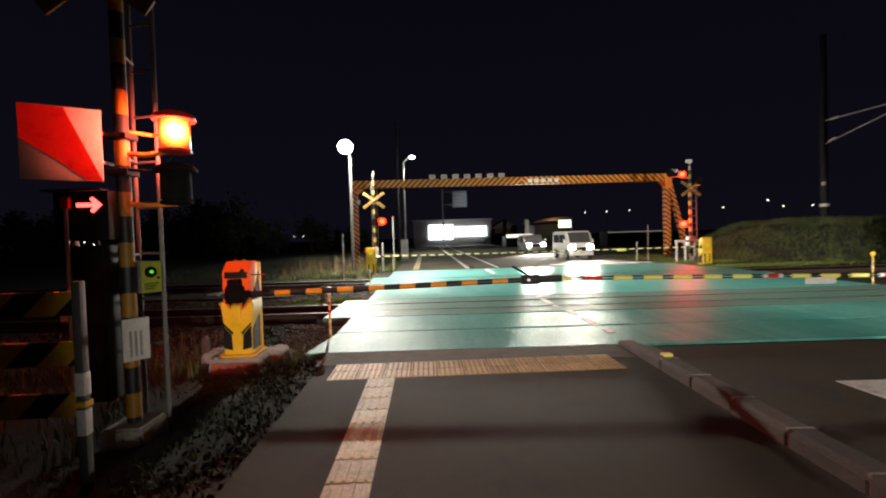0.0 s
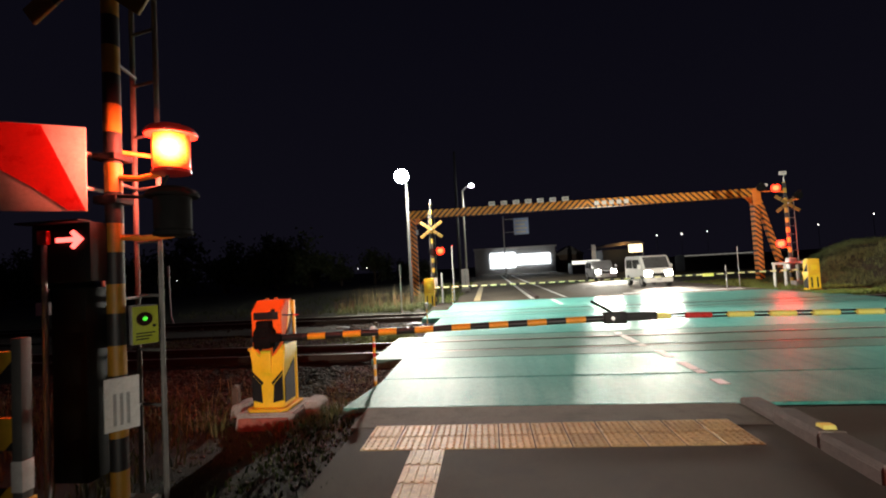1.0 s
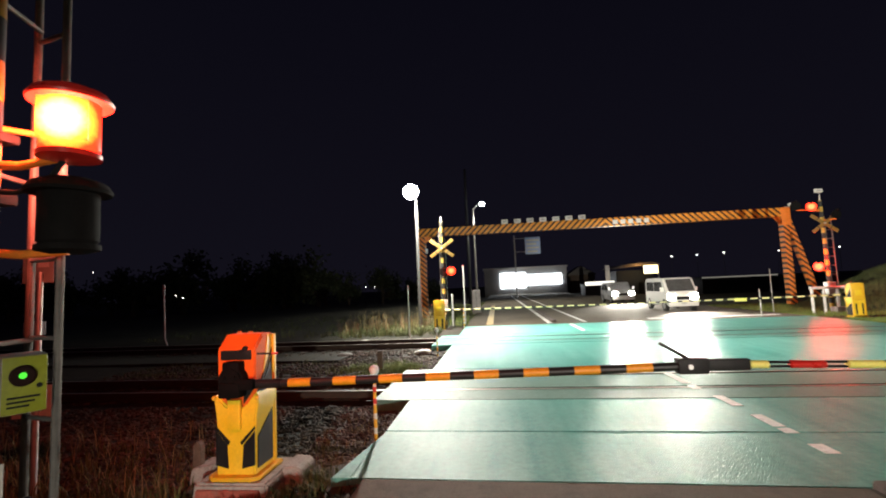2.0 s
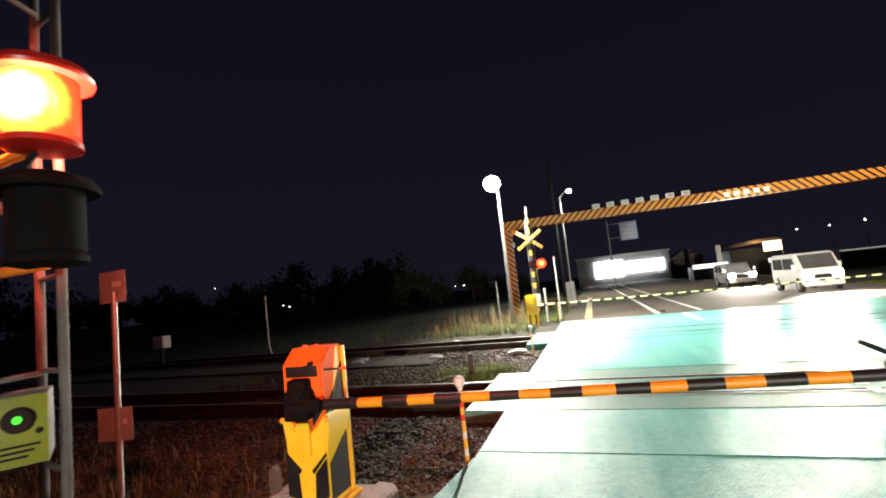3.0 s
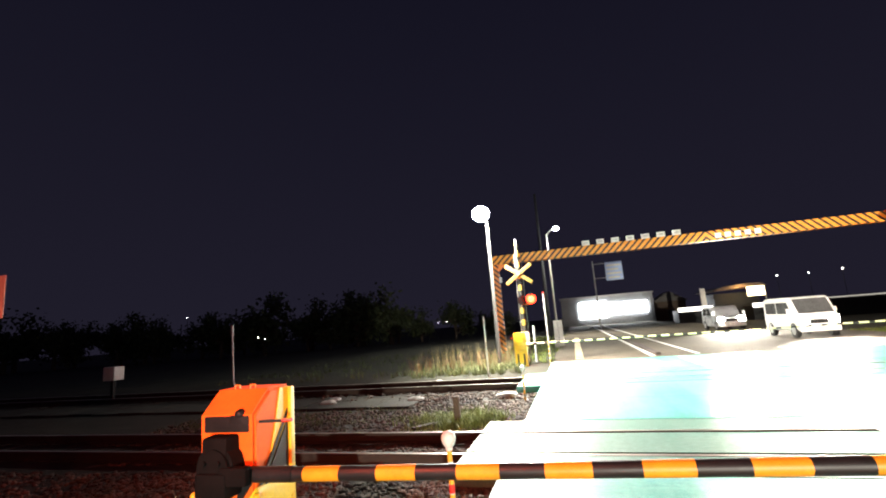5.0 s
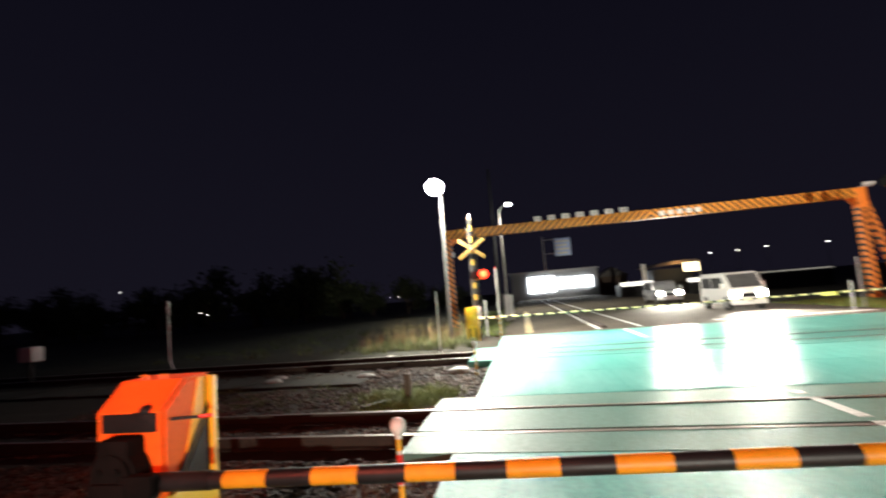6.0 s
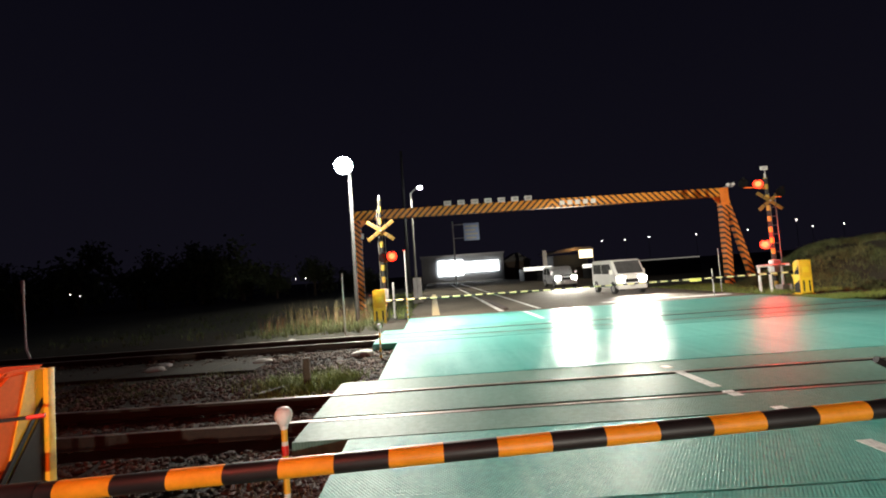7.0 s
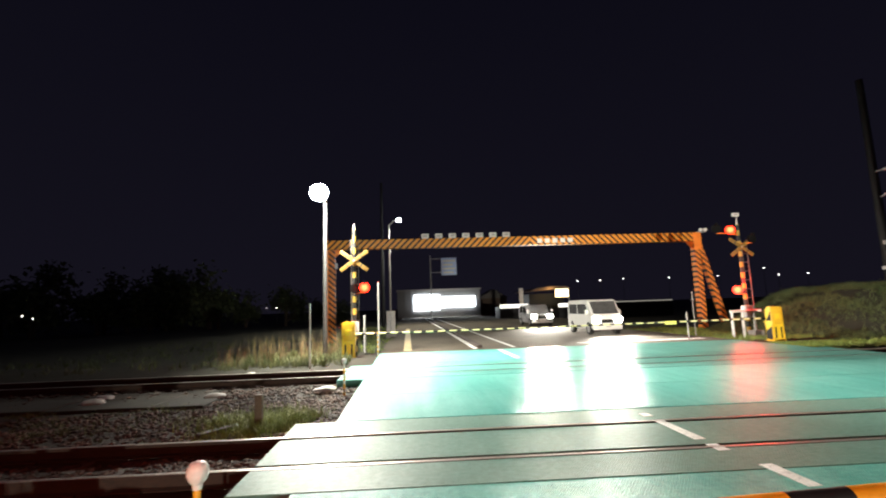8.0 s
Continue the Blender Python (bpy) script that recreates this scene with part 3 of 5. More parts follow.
# the crossing deck
deck = thing("crossing_deck", "green painted level crossing deck of worn anti-slip panels", "crossing deck", (0, 0, 0), 0, "", "structure")
ROWS = [(-0.99, 12.0, 5.82, 7.13, "deck_near"), (-0.99, 12.0, 7.14, 8.58, "deck_near"),
        (-1.55, 12.3, 8.59, 9.215, "deck_grey"), (-1.55, 12.3, 9.36, 10.29, "deck_grey"), (-1.55, 12.3, 10.435, 11.10, "deck_grey"),
        (-0.99, 12.0, 11.11, 13.02, "deck"), (-0.99, 12.0, 13.03, 14.97, "deck"),
        (-1.58, 12.3, 14.98, 15.615, "deck_far"), (-1.58, 12.3, 15.76, 16.69, "deck_far"), (-1.58, 12.3, 16.835, 17.58, "deck_far"),
        (-0.99, 12.0, 17.59, 19.2, "deck"), (-0.99, 12.0, 19.21, 20.96, "deck")]
for x0, x1, y0, y1, k in ROWS:
    part("panel", slab(x0, x1, y0, y1, -0.16, 0.0 + random.uniform(-0.002, 0.002), 0.006), M[k], deck)
part("deck_underlay", slab(-0.95, 12.0, 5.85, 20.95, -0.30, -0.165, 0.0), M["rubber"], deck)
# sloping end lip on the footpath side
part("edge_lip", prism([(-1.17, 5.83), (-0.992, 5.822), (-0.992, 7.0), (-1.0, 7.0)], "z", -0.12, -0.006, 0.004), M["deck_near"], deck, "narrow tapering deck edge strip")


# road markings, a few millimetres proud
def marking(name, poly, label, z=0.004):
    solid(name, prism(poly, "z", z - 0.006, z - 0.0005), M["roadpaint"], label, "road marking", "structure")


def dash(x, y0, y1, w=0.14, z=0.004):
    return [(x - w / 2, y0), (x + w / 2, y0), (x + w / 2, y1), (x - w / 2, y1)]


for y0, y1 in ((6.38, 6.62), (6.95, 7.11), (7.16, 7.62), (8.02, 8.55)):
    marking("lane_edge_line", dash(3.32, y0, y1, 0.13), "worn white lane edge line on the green deck")
for y0, y1 in ((8.98, 9.20), (9.38, 10.27), (10.46, 10.62), (17.8, 20.6)):
    marking("lane_edge_line", dash(3.24, y0, y1, 0.13), "worn white lane edge line on the green deck")
marking("stop_line", [(4.58, 3.45), (9.6, 3.25), (9.6, 3.72), (4.58, 3.95)], "white stop line on the dark road", -0.02)
solid("tactile_strip", prism(dash(0.0, 21.6, 40, 0.3), "z", -0.008, 0.002), M["tile"], "faded yellow tactile strip on the far footpath", "tactile paving", "structure")
marking("lane_edge_line", dash(2.5, 21.3, 70, 0.18), "worn white road edge line", 0.001)
marking("lane_edge_line", dash(3.95, 21.3, 70, 0.15), "worn white lane line", 0.001)
marking("stop_line", [(6.6, 21.7), (11.6, 21.5), (11.6, 21.9), (6.6, 22.1)], "worn white stop line beyond the deck", 0.001)
solid("far_kerb", box(2.62, 2.80, 21.6, 70, -0.1, 0.10, 0.02), M["kerb"], "low concrete kerb along the far footpath", "kerb", "structure")

# tactile paving
pave = thing("tactile_paving", "worn yellow tactile paving for the blind", "tactile paving", (0, 0, 0), 0, "", "structure")


def dot_tile():
    bm = box(-0.147, 0.147, -0.147, 0.147, -0.02, 0.004, 0.003, None, 1)
    for i in range(5):
        for j in range(5):
            rod((-0.118 + 0.059 * i, -0.118 + 0.059 * j, 0.003), (-0.118 + 0.059 * i, -0.118 + 0.059 * j, 0.011), 0.018, 0.011, 8, bm)
    return mesh_of(bm, M["tile"])


def bar_tile():
    bm = box(-0.147, 0.147, -0.147, 0.147, -0.02, 0.004, 0.003, None, 1)
    for i in range(4):
        x = -0.108 + 0.072 * i
        prism([(x - 0.017, 0.003), (x + 0.017, 0.003), (x + 0.010, 0.012), (x - 0.010, 0.012)], "y", -0.135, 0.135, 0, bm)
    return mesh_of(bm, M["tile"])


dots, bars = dot_tile(), bar_tile()
for i in range(11):
    for j in range(2):
        ob = new("tactile_tile", dots)
        ob.parent = pave
        ob.matrix_basis = pose(-0.455 + i * 0.305, 4.715 + j * 0.305, random.uniform(0, 0.002), 0, 0, random.choice((0, 90, 180, 270)))
for j in range(19):
    ob = new("tactile_tile", bars)
    ob.parent = pave
    ob.matrix_basis = pose(0.0, 4.405 - j * 0.305, random.uniform(0, 0.002), 0, 0, random.choice((0, 180)) + random.uniform(-0.4, 0.4))

# the two tracks
PROFILE = [(-0.0635, -0.153), (0.0635, -0.153), (0.0635, -0.141), (0.010, -0.122), (0.008, -0.045), (0.0325, -0.036), (0.0325, -0.006), (0.026, 0.0),
           (-0.026, 0.0), (-0.0325, -0.006), (-0.0325, -0.036), (-0.008, -0.045), (-0.010, -0.122), (-0.0635, -0.141)]


def track(name, y_near, label):
    t = thing(name, label, "railway track", (0, 0, 0), 0, "the two tracks", "structure")
    for y in (y_near, y_near + 1.13):
        bm = bmesh.new()
        ends = []
        for x in (-60, 60):
            ends.append([bm.verts.new((x, sk(x, y) + a, b + 0.004)) for a, b in PROFILE])
        n = len(PROFILE)
        for i in range(n):
            f = bm.faces.new((ends[0][i], ends[0][(i + 1) % n], ends[1][(i + 1) % n], ends[1][i]))
            f.material_index = 1 if i in (6, 7, 8) else 0
        r = new("rail", mesh_of(bm, [M["rust"], M["railtop"]]))
        r.parent = t
        tagged(r, "rusty steel rail with a polished top")
    sl = mesh_of(prism([(-0.10, -0.15), (0.10, -0.15), (0.085, 0), (-0.085, 0)], "y", -1.0, 1.0, 0.012), M["sleeper"])
    fas = mesh_of(box(-0.05, 0.05, -0.10, 0.10, 0, 0.03, 0.008, None, 1), M["rust"])
    for i in range(30):
        x = -2.0 - 0.62 * i
        s = new("sleeper", sl)
        s.parent, s.location = t, (x, sk(x, y_near + 0.565), -0.175 + random.uniform(-0.012, 0.008))
        s.rotation_euler.z = -0.035
        for y in (y_near, y_near + 1.13):
            f = new("rail_fastening", fas)
            f.parent, f.location = t, (x, sk(x, y), -0.157)
    return t


track("track_near", 9.26, "rusty railway track on dark ballast, near line")
track("track_far", 15.66, "rusty railway track on dark ballast, far line")


# loose ballast stones
def stones(name, count, place, size, mt, label, seed, zfun):
    rnd = np.random.RandomState(seed)
    bm = bmesh.new(); bmesh.ops.create_icosphere(bm, subdivisions=1, radius=1)
    bv = np.array([v.co[:] for v in bm.verts]); bf = np.array([[v.index for v in f.verts] for f in bm.faces]); bm.free()
    V, F = [], []
    for k in range(count):
        x, y = place(rnd)
        s = size * rnd.uniform(0.55, 1.25)
        v = bv * rnd.uniform(0.7, 1.15, (len(bv), 1)) * s * np.array([rnd.uniform(0.8, 1.4), rnd.uniform(0.7, 1.1), rnd.uniform(0.5, 0.9)])
        a = rnd.uniform(0, 6.28); c, d = math.cos(a), math.sin(a)
        v = v @ np.array([[c, d, 0], [-d, c, 0], [0, 0, 1]])
        V.append(v + (x, y, zfun(x, y) + s * rnd.uniform(0.0, 0.5))); F.append(bf + k * len(bv))
    me = bpy.data.meshes.new(name)
    me.from_pydata(np.concatenate(V).tolist(), [], np.concatenate(F).tolist())
    me.materials.append(mt)
    ob = new(name, me)
    return tagged(ob, label, "ballast", "", "stuff")


def bedz(x, y):
    return -0.175 + lumps(x, y, 1.5, 0.03) - 0.04 * (12.2 < y < 14.4)


stones("ballast", 6200, lambda r: (-1.05 - 5.2 * r.rand() ** 1.5, 5.85 + 3.1 * r.rand()), 0.034, M["ballast"], "loose crushed stone ballast beside the near rail", 1, bedz)
stones("ballast", 2600, lambda r: (-1.6 - 6 * r.rand() ** 1.3, 9.35 + r.rand()), 0.034, M["ballast"], "loose crushed stone ballast between the near rails", 2, lambda x, y: bedz(x, y) - 0.01)
stones("ballast", 4200, lambda r: (-1.1 - 8 * r.rand() ** 1.3, 10.5 + (4.9 if r.rand() < 0.12 else 3.0) * r.rand()), 0.038, M["ballast"], "loose crushed stone ballast between the two tracks", 3, bedz)
stones("ballast", 2000, lambda r: (-1.7 - 9 * r.rand() ** 1.2, 15.6 + 2.6 * r.rand()), 0.042, M["ballast"], "loose crushed stone ballast round the far track", 4, bedz)
stones("ballast", 3800, lambda r: (-5.0 - 9 * r.rand(), 6.1 + 2.9 * r.rand()), 0.038, M["ballast"], "loose crushed stone ballast further along the near rail", 6, bedz)
stones("ballast", 1300, lambda r: (-1.1 - 3.0 * r.rand(), 13.3 + 2.1 * r.rand()), 0.036, M["ballast"], "loose crushed stone ballast at the end of the trough lids", 7, bedz)
stones("verge_gravel", 420, lambda r: (-0.85 - 1.6 * r.rand(), 0.3 + 5.6 * r.rand()), 0.022, M["ballast"], "scattered gravel and crumbs on the verge", 5, lambda x, y: -0.03 - 0.16 * min(1, max(0, (-0.8 - x) / 0.9)))

# concrete cable trough between the tracks
trough = thing("cable_trough", "grey concrete cable trough lids between the tracks", "cable trough", (0, 0, 0), 0, "", "structure")
lid = mesh_of(box(-0.495, 0.495, -0.62, 0.62, -0.1, 0.0, 0.012, None, 1), M["darklid"])
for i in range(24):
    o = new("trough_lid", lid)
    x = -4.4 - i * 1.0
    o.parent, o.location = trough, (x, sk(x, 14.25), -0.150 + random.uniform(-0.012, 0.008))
    o.rotation_euler.z = -0.035 + random.uniform(-0.01, 0.01)


def rock(name, x, y, z, s, label):
    bm = bmesh.new(); bmesh.ops.create_icosphere(bm, subdivisions=3, radius=1)
    for v in bm.verts:
        k = 1 + 0.35 * noise.noise(v.co * 1.4 + Vector((x, y, 0)))
        v.co = Vector((v.co.x * s * 1.5, v.co.y * s, max(-0.3, v.co.z) * s * 0.62)) * k
    solid(name, bm, M["dimpaint"], label, "stone", "", "white stones between the tracks", (x, y, z))


for x, y, s in ((-4.05, 14.6, 0.14), (-1.75, 14.62, 0.17), (-6.5, 15.0, 0.13), (-6.4, 14.5, 0.16), (-1.75, 17.9, 0.1), (-4.4, 17.9, 0.12), (-6.1, 17.9, 0.1)):
    rock("white_stone", x, y, -0.16, s, "pale whitish stone lying beside the track")


# grass
def blades(name, count, place, h, w, mt, label, seed, zfun, lean=0.35, per=6, category="grass"):
    rnd = np.random.RandomState(seed)
    V, F = [], []
    for k in range(count):
        x, y = place(rnd)
        z = zfun(x, y) - 0.02
        for q in range(per):
            a, l, hh = rnd.uniform(0, 6.28), rnd.uniform(0.05, lean), h * rnd.uniform(0.45, 1.2)
            bx, by = x + rnd.normal(0, w * 4), y + rnd.normal(0, w * 4)
            dx, dy = math.cos(a) * hh * l, math.sin(a) * hh * l
            ux, uy = -math.sin(a) * w / 2, math.cos(a) * w / 2
            i = len(V)
            V += [(bx - ux, by - uy, z), (bx + ux, by + uy, z), (bx + dx * .4 + ux * .8, by + dy * .4 + uy * .8, z + hh * .6),
                  (bx + dx * .4 - ux * .8, by + dy * .4 - uy * .8, z + hh * .6), (bx + dx * 1.3, by + dy * 1.3, z + hh)]
            F += [(i, i + 1, i + 2, i + 3), (i + 3, i + 2, i + 4)]
    me = bpy.data.meshes.new(name)
    me.from_pydata(V, [], F)
    me.materials.append(mt)
    return tagged(new(name, me), label, category, "", "stuff")


vz = lambda x, y: -0.03 - 0.16 * min(1, max(0, (-0.8 - x) / 0.9))
blades("verge_weeds", 700, lambda r: (-0.8 - 2.2 * r.rand() ** 0.8, 0.0 + 6.0 * r.rand()), 0.075, 0.007, M["grass"], "low scrappy weeds on the verge", 11, vz, 0.9)
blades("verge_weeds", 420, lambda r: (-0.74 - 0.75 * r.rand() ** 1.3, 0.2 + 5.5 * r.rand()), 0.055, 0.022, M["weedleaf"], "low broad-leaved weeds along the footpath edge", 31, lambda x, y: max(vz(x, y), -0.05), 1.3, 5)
blades("verge_weeds", 160, lambda r: (-1.2 - 0.7 * r.rand(), 5.45 + 0.75 * r.rand()), 0.16, 0.009, M["grass"], "ragged grass between the barrier foundation and the deck", 32, vz, 0.9, 6)
blades("verge_weeds", 500, lambda r: (-2.4 - 5 * r.rand(), 2.0 + 4.5 * r.rand()), 0.22, 0.014, M["grass"], "weeds behind the signal mast", 12, vz, 0.6)
blades("track_weeds", 760, lambda r: (-2.3 + r.normal(0, 0.42), 11.95 + r.normal(0, 0.45)), 0.18, 0.010, M["weed"], "tuft of green weeds growing between the tracks", 13, bedz, 0.8)
blades("verge_weeds", 140, lambda r: (-2.5 - 4.5 * r.rand(), 5.3 + 2.2 * r.rand()), 0.34, 0.008, M["drygrass"], "dry weed stalks beside the near rail", 26, bedz, 0.5, 4)
blades("verge_weeds", 130, lambda r: (-1.15 - 0.75 * r.rand(), 6.0 + 2.2 * r.rand()), 0.12, 0.007, M["drygrass"], "dry grass scraps in the gravel at the deck edge", 27, bedz, 0.9, 5)
blades("verge_weeds", 420, lambda r: (-2.6 - 8 * r.rand() ** 1.2, 5.6 + 1.5 * r.rand() ** 1.5), 0.15, 0.010, M["grass"], "scrappy weeds at the edge of the ballast", 25, bedz, 0.8)
blades("track_weeds", 240, lambda r: (lambda k: (-2.8 - 0.85 * k + r.normal(0, 0.22), 11.6 + (k * 37 % 11) * 0.24 + r.normal(0, 0.15)))(r.randint(8)), 0.12, 0.009, M["grass"], "low weed tufts in the gravel between the tracks", 24, bedz, 0.9)
blades("track_weeds", 300, lambda r: (-2.2 - 7 * r.rand(), 11.4 + 2.4 * r.rand()), 0.10, 0.012, M["grass"], "thin weeds in the gravel between the tracks", 14, bedz, 0.8)
fz = lambda x, y: -0.1
blades("tall_grass", 700, lambda r: (-1.9 - 4.0 * r.rand() ** 1.6, 18.7 + 4 * r.rand()), 0.26, 0.014, M["grass"], "rough green grass round the lamp post", 15, fz, 0.6)
blades("tall_grass", 60, lambda r: (-2.4 - 3.4 * r.rand() ** 1.6, 19.4 + 3.5 * r.rand()), 0.95, 0.012, M["drygrass"], "tall dry grass stalks beyond the tracks", 16, fz, 0.35, 5)
blades("tall_grass", 110, lambda r: (-2.6 - 3.6 * r.rand() ** 1.4, 19.4 + 3.5 * r.rand()), 0.62, 0.010, M["redgrass"], "reddish-brown seed stalks beyond the tracks", 23, fz, 0.3, 4)
# brighter weed colour here imitates headlights falling on the verge
blades("verge_grass", 1500, lambda r: (12.1 + 3.6 * r.rand(), 20.6 + 9 * r.rand()), 0.16, 0.014, M["weed"], "mown grass round a signal mast", 17, lambda x, y: -0.07)
blades("far_grass", 700, lambda r: (-0.9 - 3.2 * r.rand(), 22 + 26 * r.rand()), 0.20, 0.02, M["weed"], "grass edge along the far footpath", 18, fz)
blades("field_grass", 600, lambda r: (-2.5 - 12 * r.rand() ** 1.8, 19.2 + 14 * r.rand() ** 1.4), 0.26, 0.02, M["bankgrass"], "rough dark grass beyond the tracks", 20, fz, 0.8)
tuft = lambda r: (lambda x, y: (x, y) if noise.noise(Vector((x * 0.9, y * 0.9, 4.0))) + 0.25 > r.rand() * 0.6 else (x + 0.5, y + 0.2))(13.4 + 30 * r.rand() ** 1.6, 18.2 + 8 * r.rand())
blades("bank_grass", 22000, tuft, 0.21, 0.010, M["bankgrass"], "thick rough grass covering the embankment", 19, land, 0.9)
blades("bank_weeds", 500, lambda r: (13.3 + 26 * r.rand() ** 1.7, 18.0 + 7 * r.rand() ** 1.3), 0.30, 0.012, M["grass"], "taller weeds scattered over the embankment", 21, land, 0.7)
# bank foot takes the bright weed colour too, as painted headlight light
blades("bank_foot_grass", 1500, lambda r: (12.2 + 7 * r.rand() ** 1.4, 17.9 + 1.6 * r.rand()), 0.16, 0.014, M["weed"], "short grass along the foot of the embankment, coloured bright as if lit", 22, lambda x, y: max(land(x, y), -0.14), 0.8)


# ---------------------------------------------------------------- barrier machine and boom on the near side
def barrier_machine(loc, rz, label, sheet="fluor"):
    t = thing("barrier_machine", label, "barrier machine", loc, rz, "barrier machines")
    # front faces -y; the origin is the middle of the foot
    body = prism([(-0.16, 0.62), (0.17, 0.62), (0.17, 1.27), (-0.02, 1.27), (-0.165, 1.15)], "x", -0.20, 0.19, 0.014)
    part("upper_housing", body, M[sheet], t, "steel housing with a sloping top")
    part("rear_plate", box(-0.185, 0.178, 0.160, 0.180, 0.63, 1.262, 0.006), M["yellow"], t, "yellow rear plate")
    part("front_sheet", prism([(-0.168, 0.78), (-0.163, 0.78), (-0.168, 1.15), (-0.024, 1.272), (0.16, 1.272), (0.16, 1.277), (-0.028, 1.277), (-0.174, 1.153)], "x", -0.192, 0.182), M[sheet], t, "bright front sheet")
    for sx in (-1, 1):
        part("side_sheet", prism([(-0.11, 0.64), (0.162, 0.64), (0.162, 1.262), (0.07, 1.262), (-0.04, 0.84)], "x", sx * 0.186, sx * 0.197), M["yellow"], t, "yellow rear half of the side")
        part("diagonal_strip", prism([(-0.15, 0.73), (-0.13, 0.71), (0.135, 1.10), (0.135, 1.13)], "x", sx * 0.19, sx * 0.203), M["black"], t)
    part("lower_housing", prism([(-0.20, 0.02), (0.20, 0.02), (0.205, 0.52), (0.235, 0.70), (0.215, 0.77), (0.10, 0.64), (0.0, 0.60), (-0.10, 0.64), (-0.215, 0.75), (-0.235, 0.70), (-0.205, 0.52)], "y", -0.19, 0.18, 0.016), M["tape"], t, "bright yellow lower housing")
    part("foot_plate", prism([(-0.27, -0.21), (-0.2, -0.27), (0.2, -0.27), (0.27, -0.21), (0.27, 0.22), (-0.27, 0.22)], "z", 0.0, 0.035, 0.008), M["yellow"], t)
    for sx in (-1, 1):
        part("black_panel", prism([(sx * 0.07, 0.09), (sx * 0.085, 0.30), (sx * 0.20, 0.42), (sx * 0.20, 0.12)], "y", -0.199, -0.188), M["black"], t)
        part("trim_strip", prism([(sx * 0.055, 0.325), (sx * 0.07, 0.298), (sx * 0.2, 0.435), (sx * 0.2, 0.462)], "y", -0.203, -0.188), M["black"], t)
        part("side_panel", prism([(-0.15, 0.08), (0.12, 0.08), (0.12, 0.56), (-0.15, 0.36)], "x", sx * 0.2, sx * 0.212), M["black"], t)
        part("side_panel", prism([(-0.13, 0.70), (0.13, 0.70), (0.13, 1.06)], "x", sx * 0.188, sx * 0.206), M["black"], t)
        part("side_rail", box(sx * 0.212 - 0.012, sx * 0.212 + 0.012, 0.14, 0.18, 0.04, 1.26, 0.004), M["yellow"], t)
        part("shoulder_knob", ball((sx * 0.225, -0.19, 0.715), 0.024), M["yellow"], t)
        part("hub_shadow_plate", prism([(sx * 0.075, 0.66), (sx * 0.19, 0.80), (sx * 0.19, 0.86), (sx * 0.075, 0.86)], "y", -0.176, -0.158), M["black"], t)
    part("pillar_cover", box(-0.065, 0.065, -0.225, -0.19, 0.44, 0.70, 0.006), M["tape"], t)
    for x in (-0.06, 0.06):
        part("lifting_lug", tube([(x - 0.02, -0.02, 1.27), (x - 0.02, -0.02, 1.30), (x + 0.02, -0.02, 1.30), (x + 0.02, -0.02, 1.27)], 0.004, 6), M["orange"], t)
    part("slot", box(-0.165, 0.160, -0.182, -0.150, 1.055, 1.145, 0.008), M["black"], t)
    part("drive_hub", rod((0, -0.16, 0.88), (0, -0.29, 0.88), 0.13, None, 24, None, 0.02), M["lampblack"], t, "black drive hub")
    hub = box(-0.11, 0.11, -0.31, -0.16, 0.73, 0.87, 0.025)
    box(-0.09, 0.09, -0.28, -0.16, 0.87, 1.05, 0.025, hub)
    box(0.05, 0.24, -0.30, -0.24, 0.80, 0.90, 0.02, hub)
    part("arm_bracket", hub, M["lampblack"], t, "black arm bracket")
    for sx in (-0.05, 0.05):
        part("bolt", rod((sx, -0.305, 0.92), (sx, -0.28, 0.92), 0.013, None, 8), M["lampblack"], t)
    for sx in (-1, 1):
        part("rear_vent", box(sx * 0.11 - 0.03, sx * 0.11 + 0.03, 0.178, 0.186, 0.12, 0.52, 0.004), M["black"], t, "black vertical vent")
    part("rear_hatch", box(-0.12, 0.12, 0.176, 0.188, 0.82, 1.02, 0.004), M["tape"], t)
    latch = box(0.02, 0.12, -0.185, -0.12, 1.10, 1.15, 0.012)
    ball((0.09, -0.165, 1.155), 0.034, latch, 2, 0.8)
    part("top_latch", latch, M["black"], t, "black rubber latch over the slot")
    part("cable", tube([(0.08, -0.16, 1.12), (0.19, -0.12, 1.10), (0.30, -0.05, 1.09)], 0.008, 6), M["black"], t)
    part("cable_tip", rod((0.30, -0.05, 1.09), (0.36, -0.03, 1.09), 0.010, None, 8), M["redplastic"], t, "red rod tip")
    return t


barrier_machine((-2.045, 5.98, 0.0), 0, "yellow and orange-red barrier machine with black panels and arm hub").scale.x = 0.93
blk = thing("machine_foundation", "red-fronted concrete foundation block under the barrier machine", "foundation", (-2.03, 5.98, -0.02))
part("block", prism([(-0.42, -0.36), (0.38, -0.36), (0.33, 0.018), (-0.35, 0.018)], "y", -0.30, 0.36, 0.02), M["concrete"], blk)
part("painted_face", prism([(-0.36, -0.30), (0.30, -0.30), (0.27, -0.03), (-0.32, -0.03)], "y", -0.322, -0.296, 0.006), M["redpaint_conc"], blk, "faded red painted face")
part("wing", prism([(0.32, -0.34), (0.53, -0.34), (0.51, 0.0), (0.47, 0.04), (0.32, 0.05)], "y", 0.02, 0.34, 0.010), M["concrete"], blk)
part("wing", prism([(-0.66, -0.34), (-0.38, -0.34), (-0.38, 0.06), (-0.60, 0.02)], "y", 0.02, 0.34, 0.010), M["concrete"], blk)
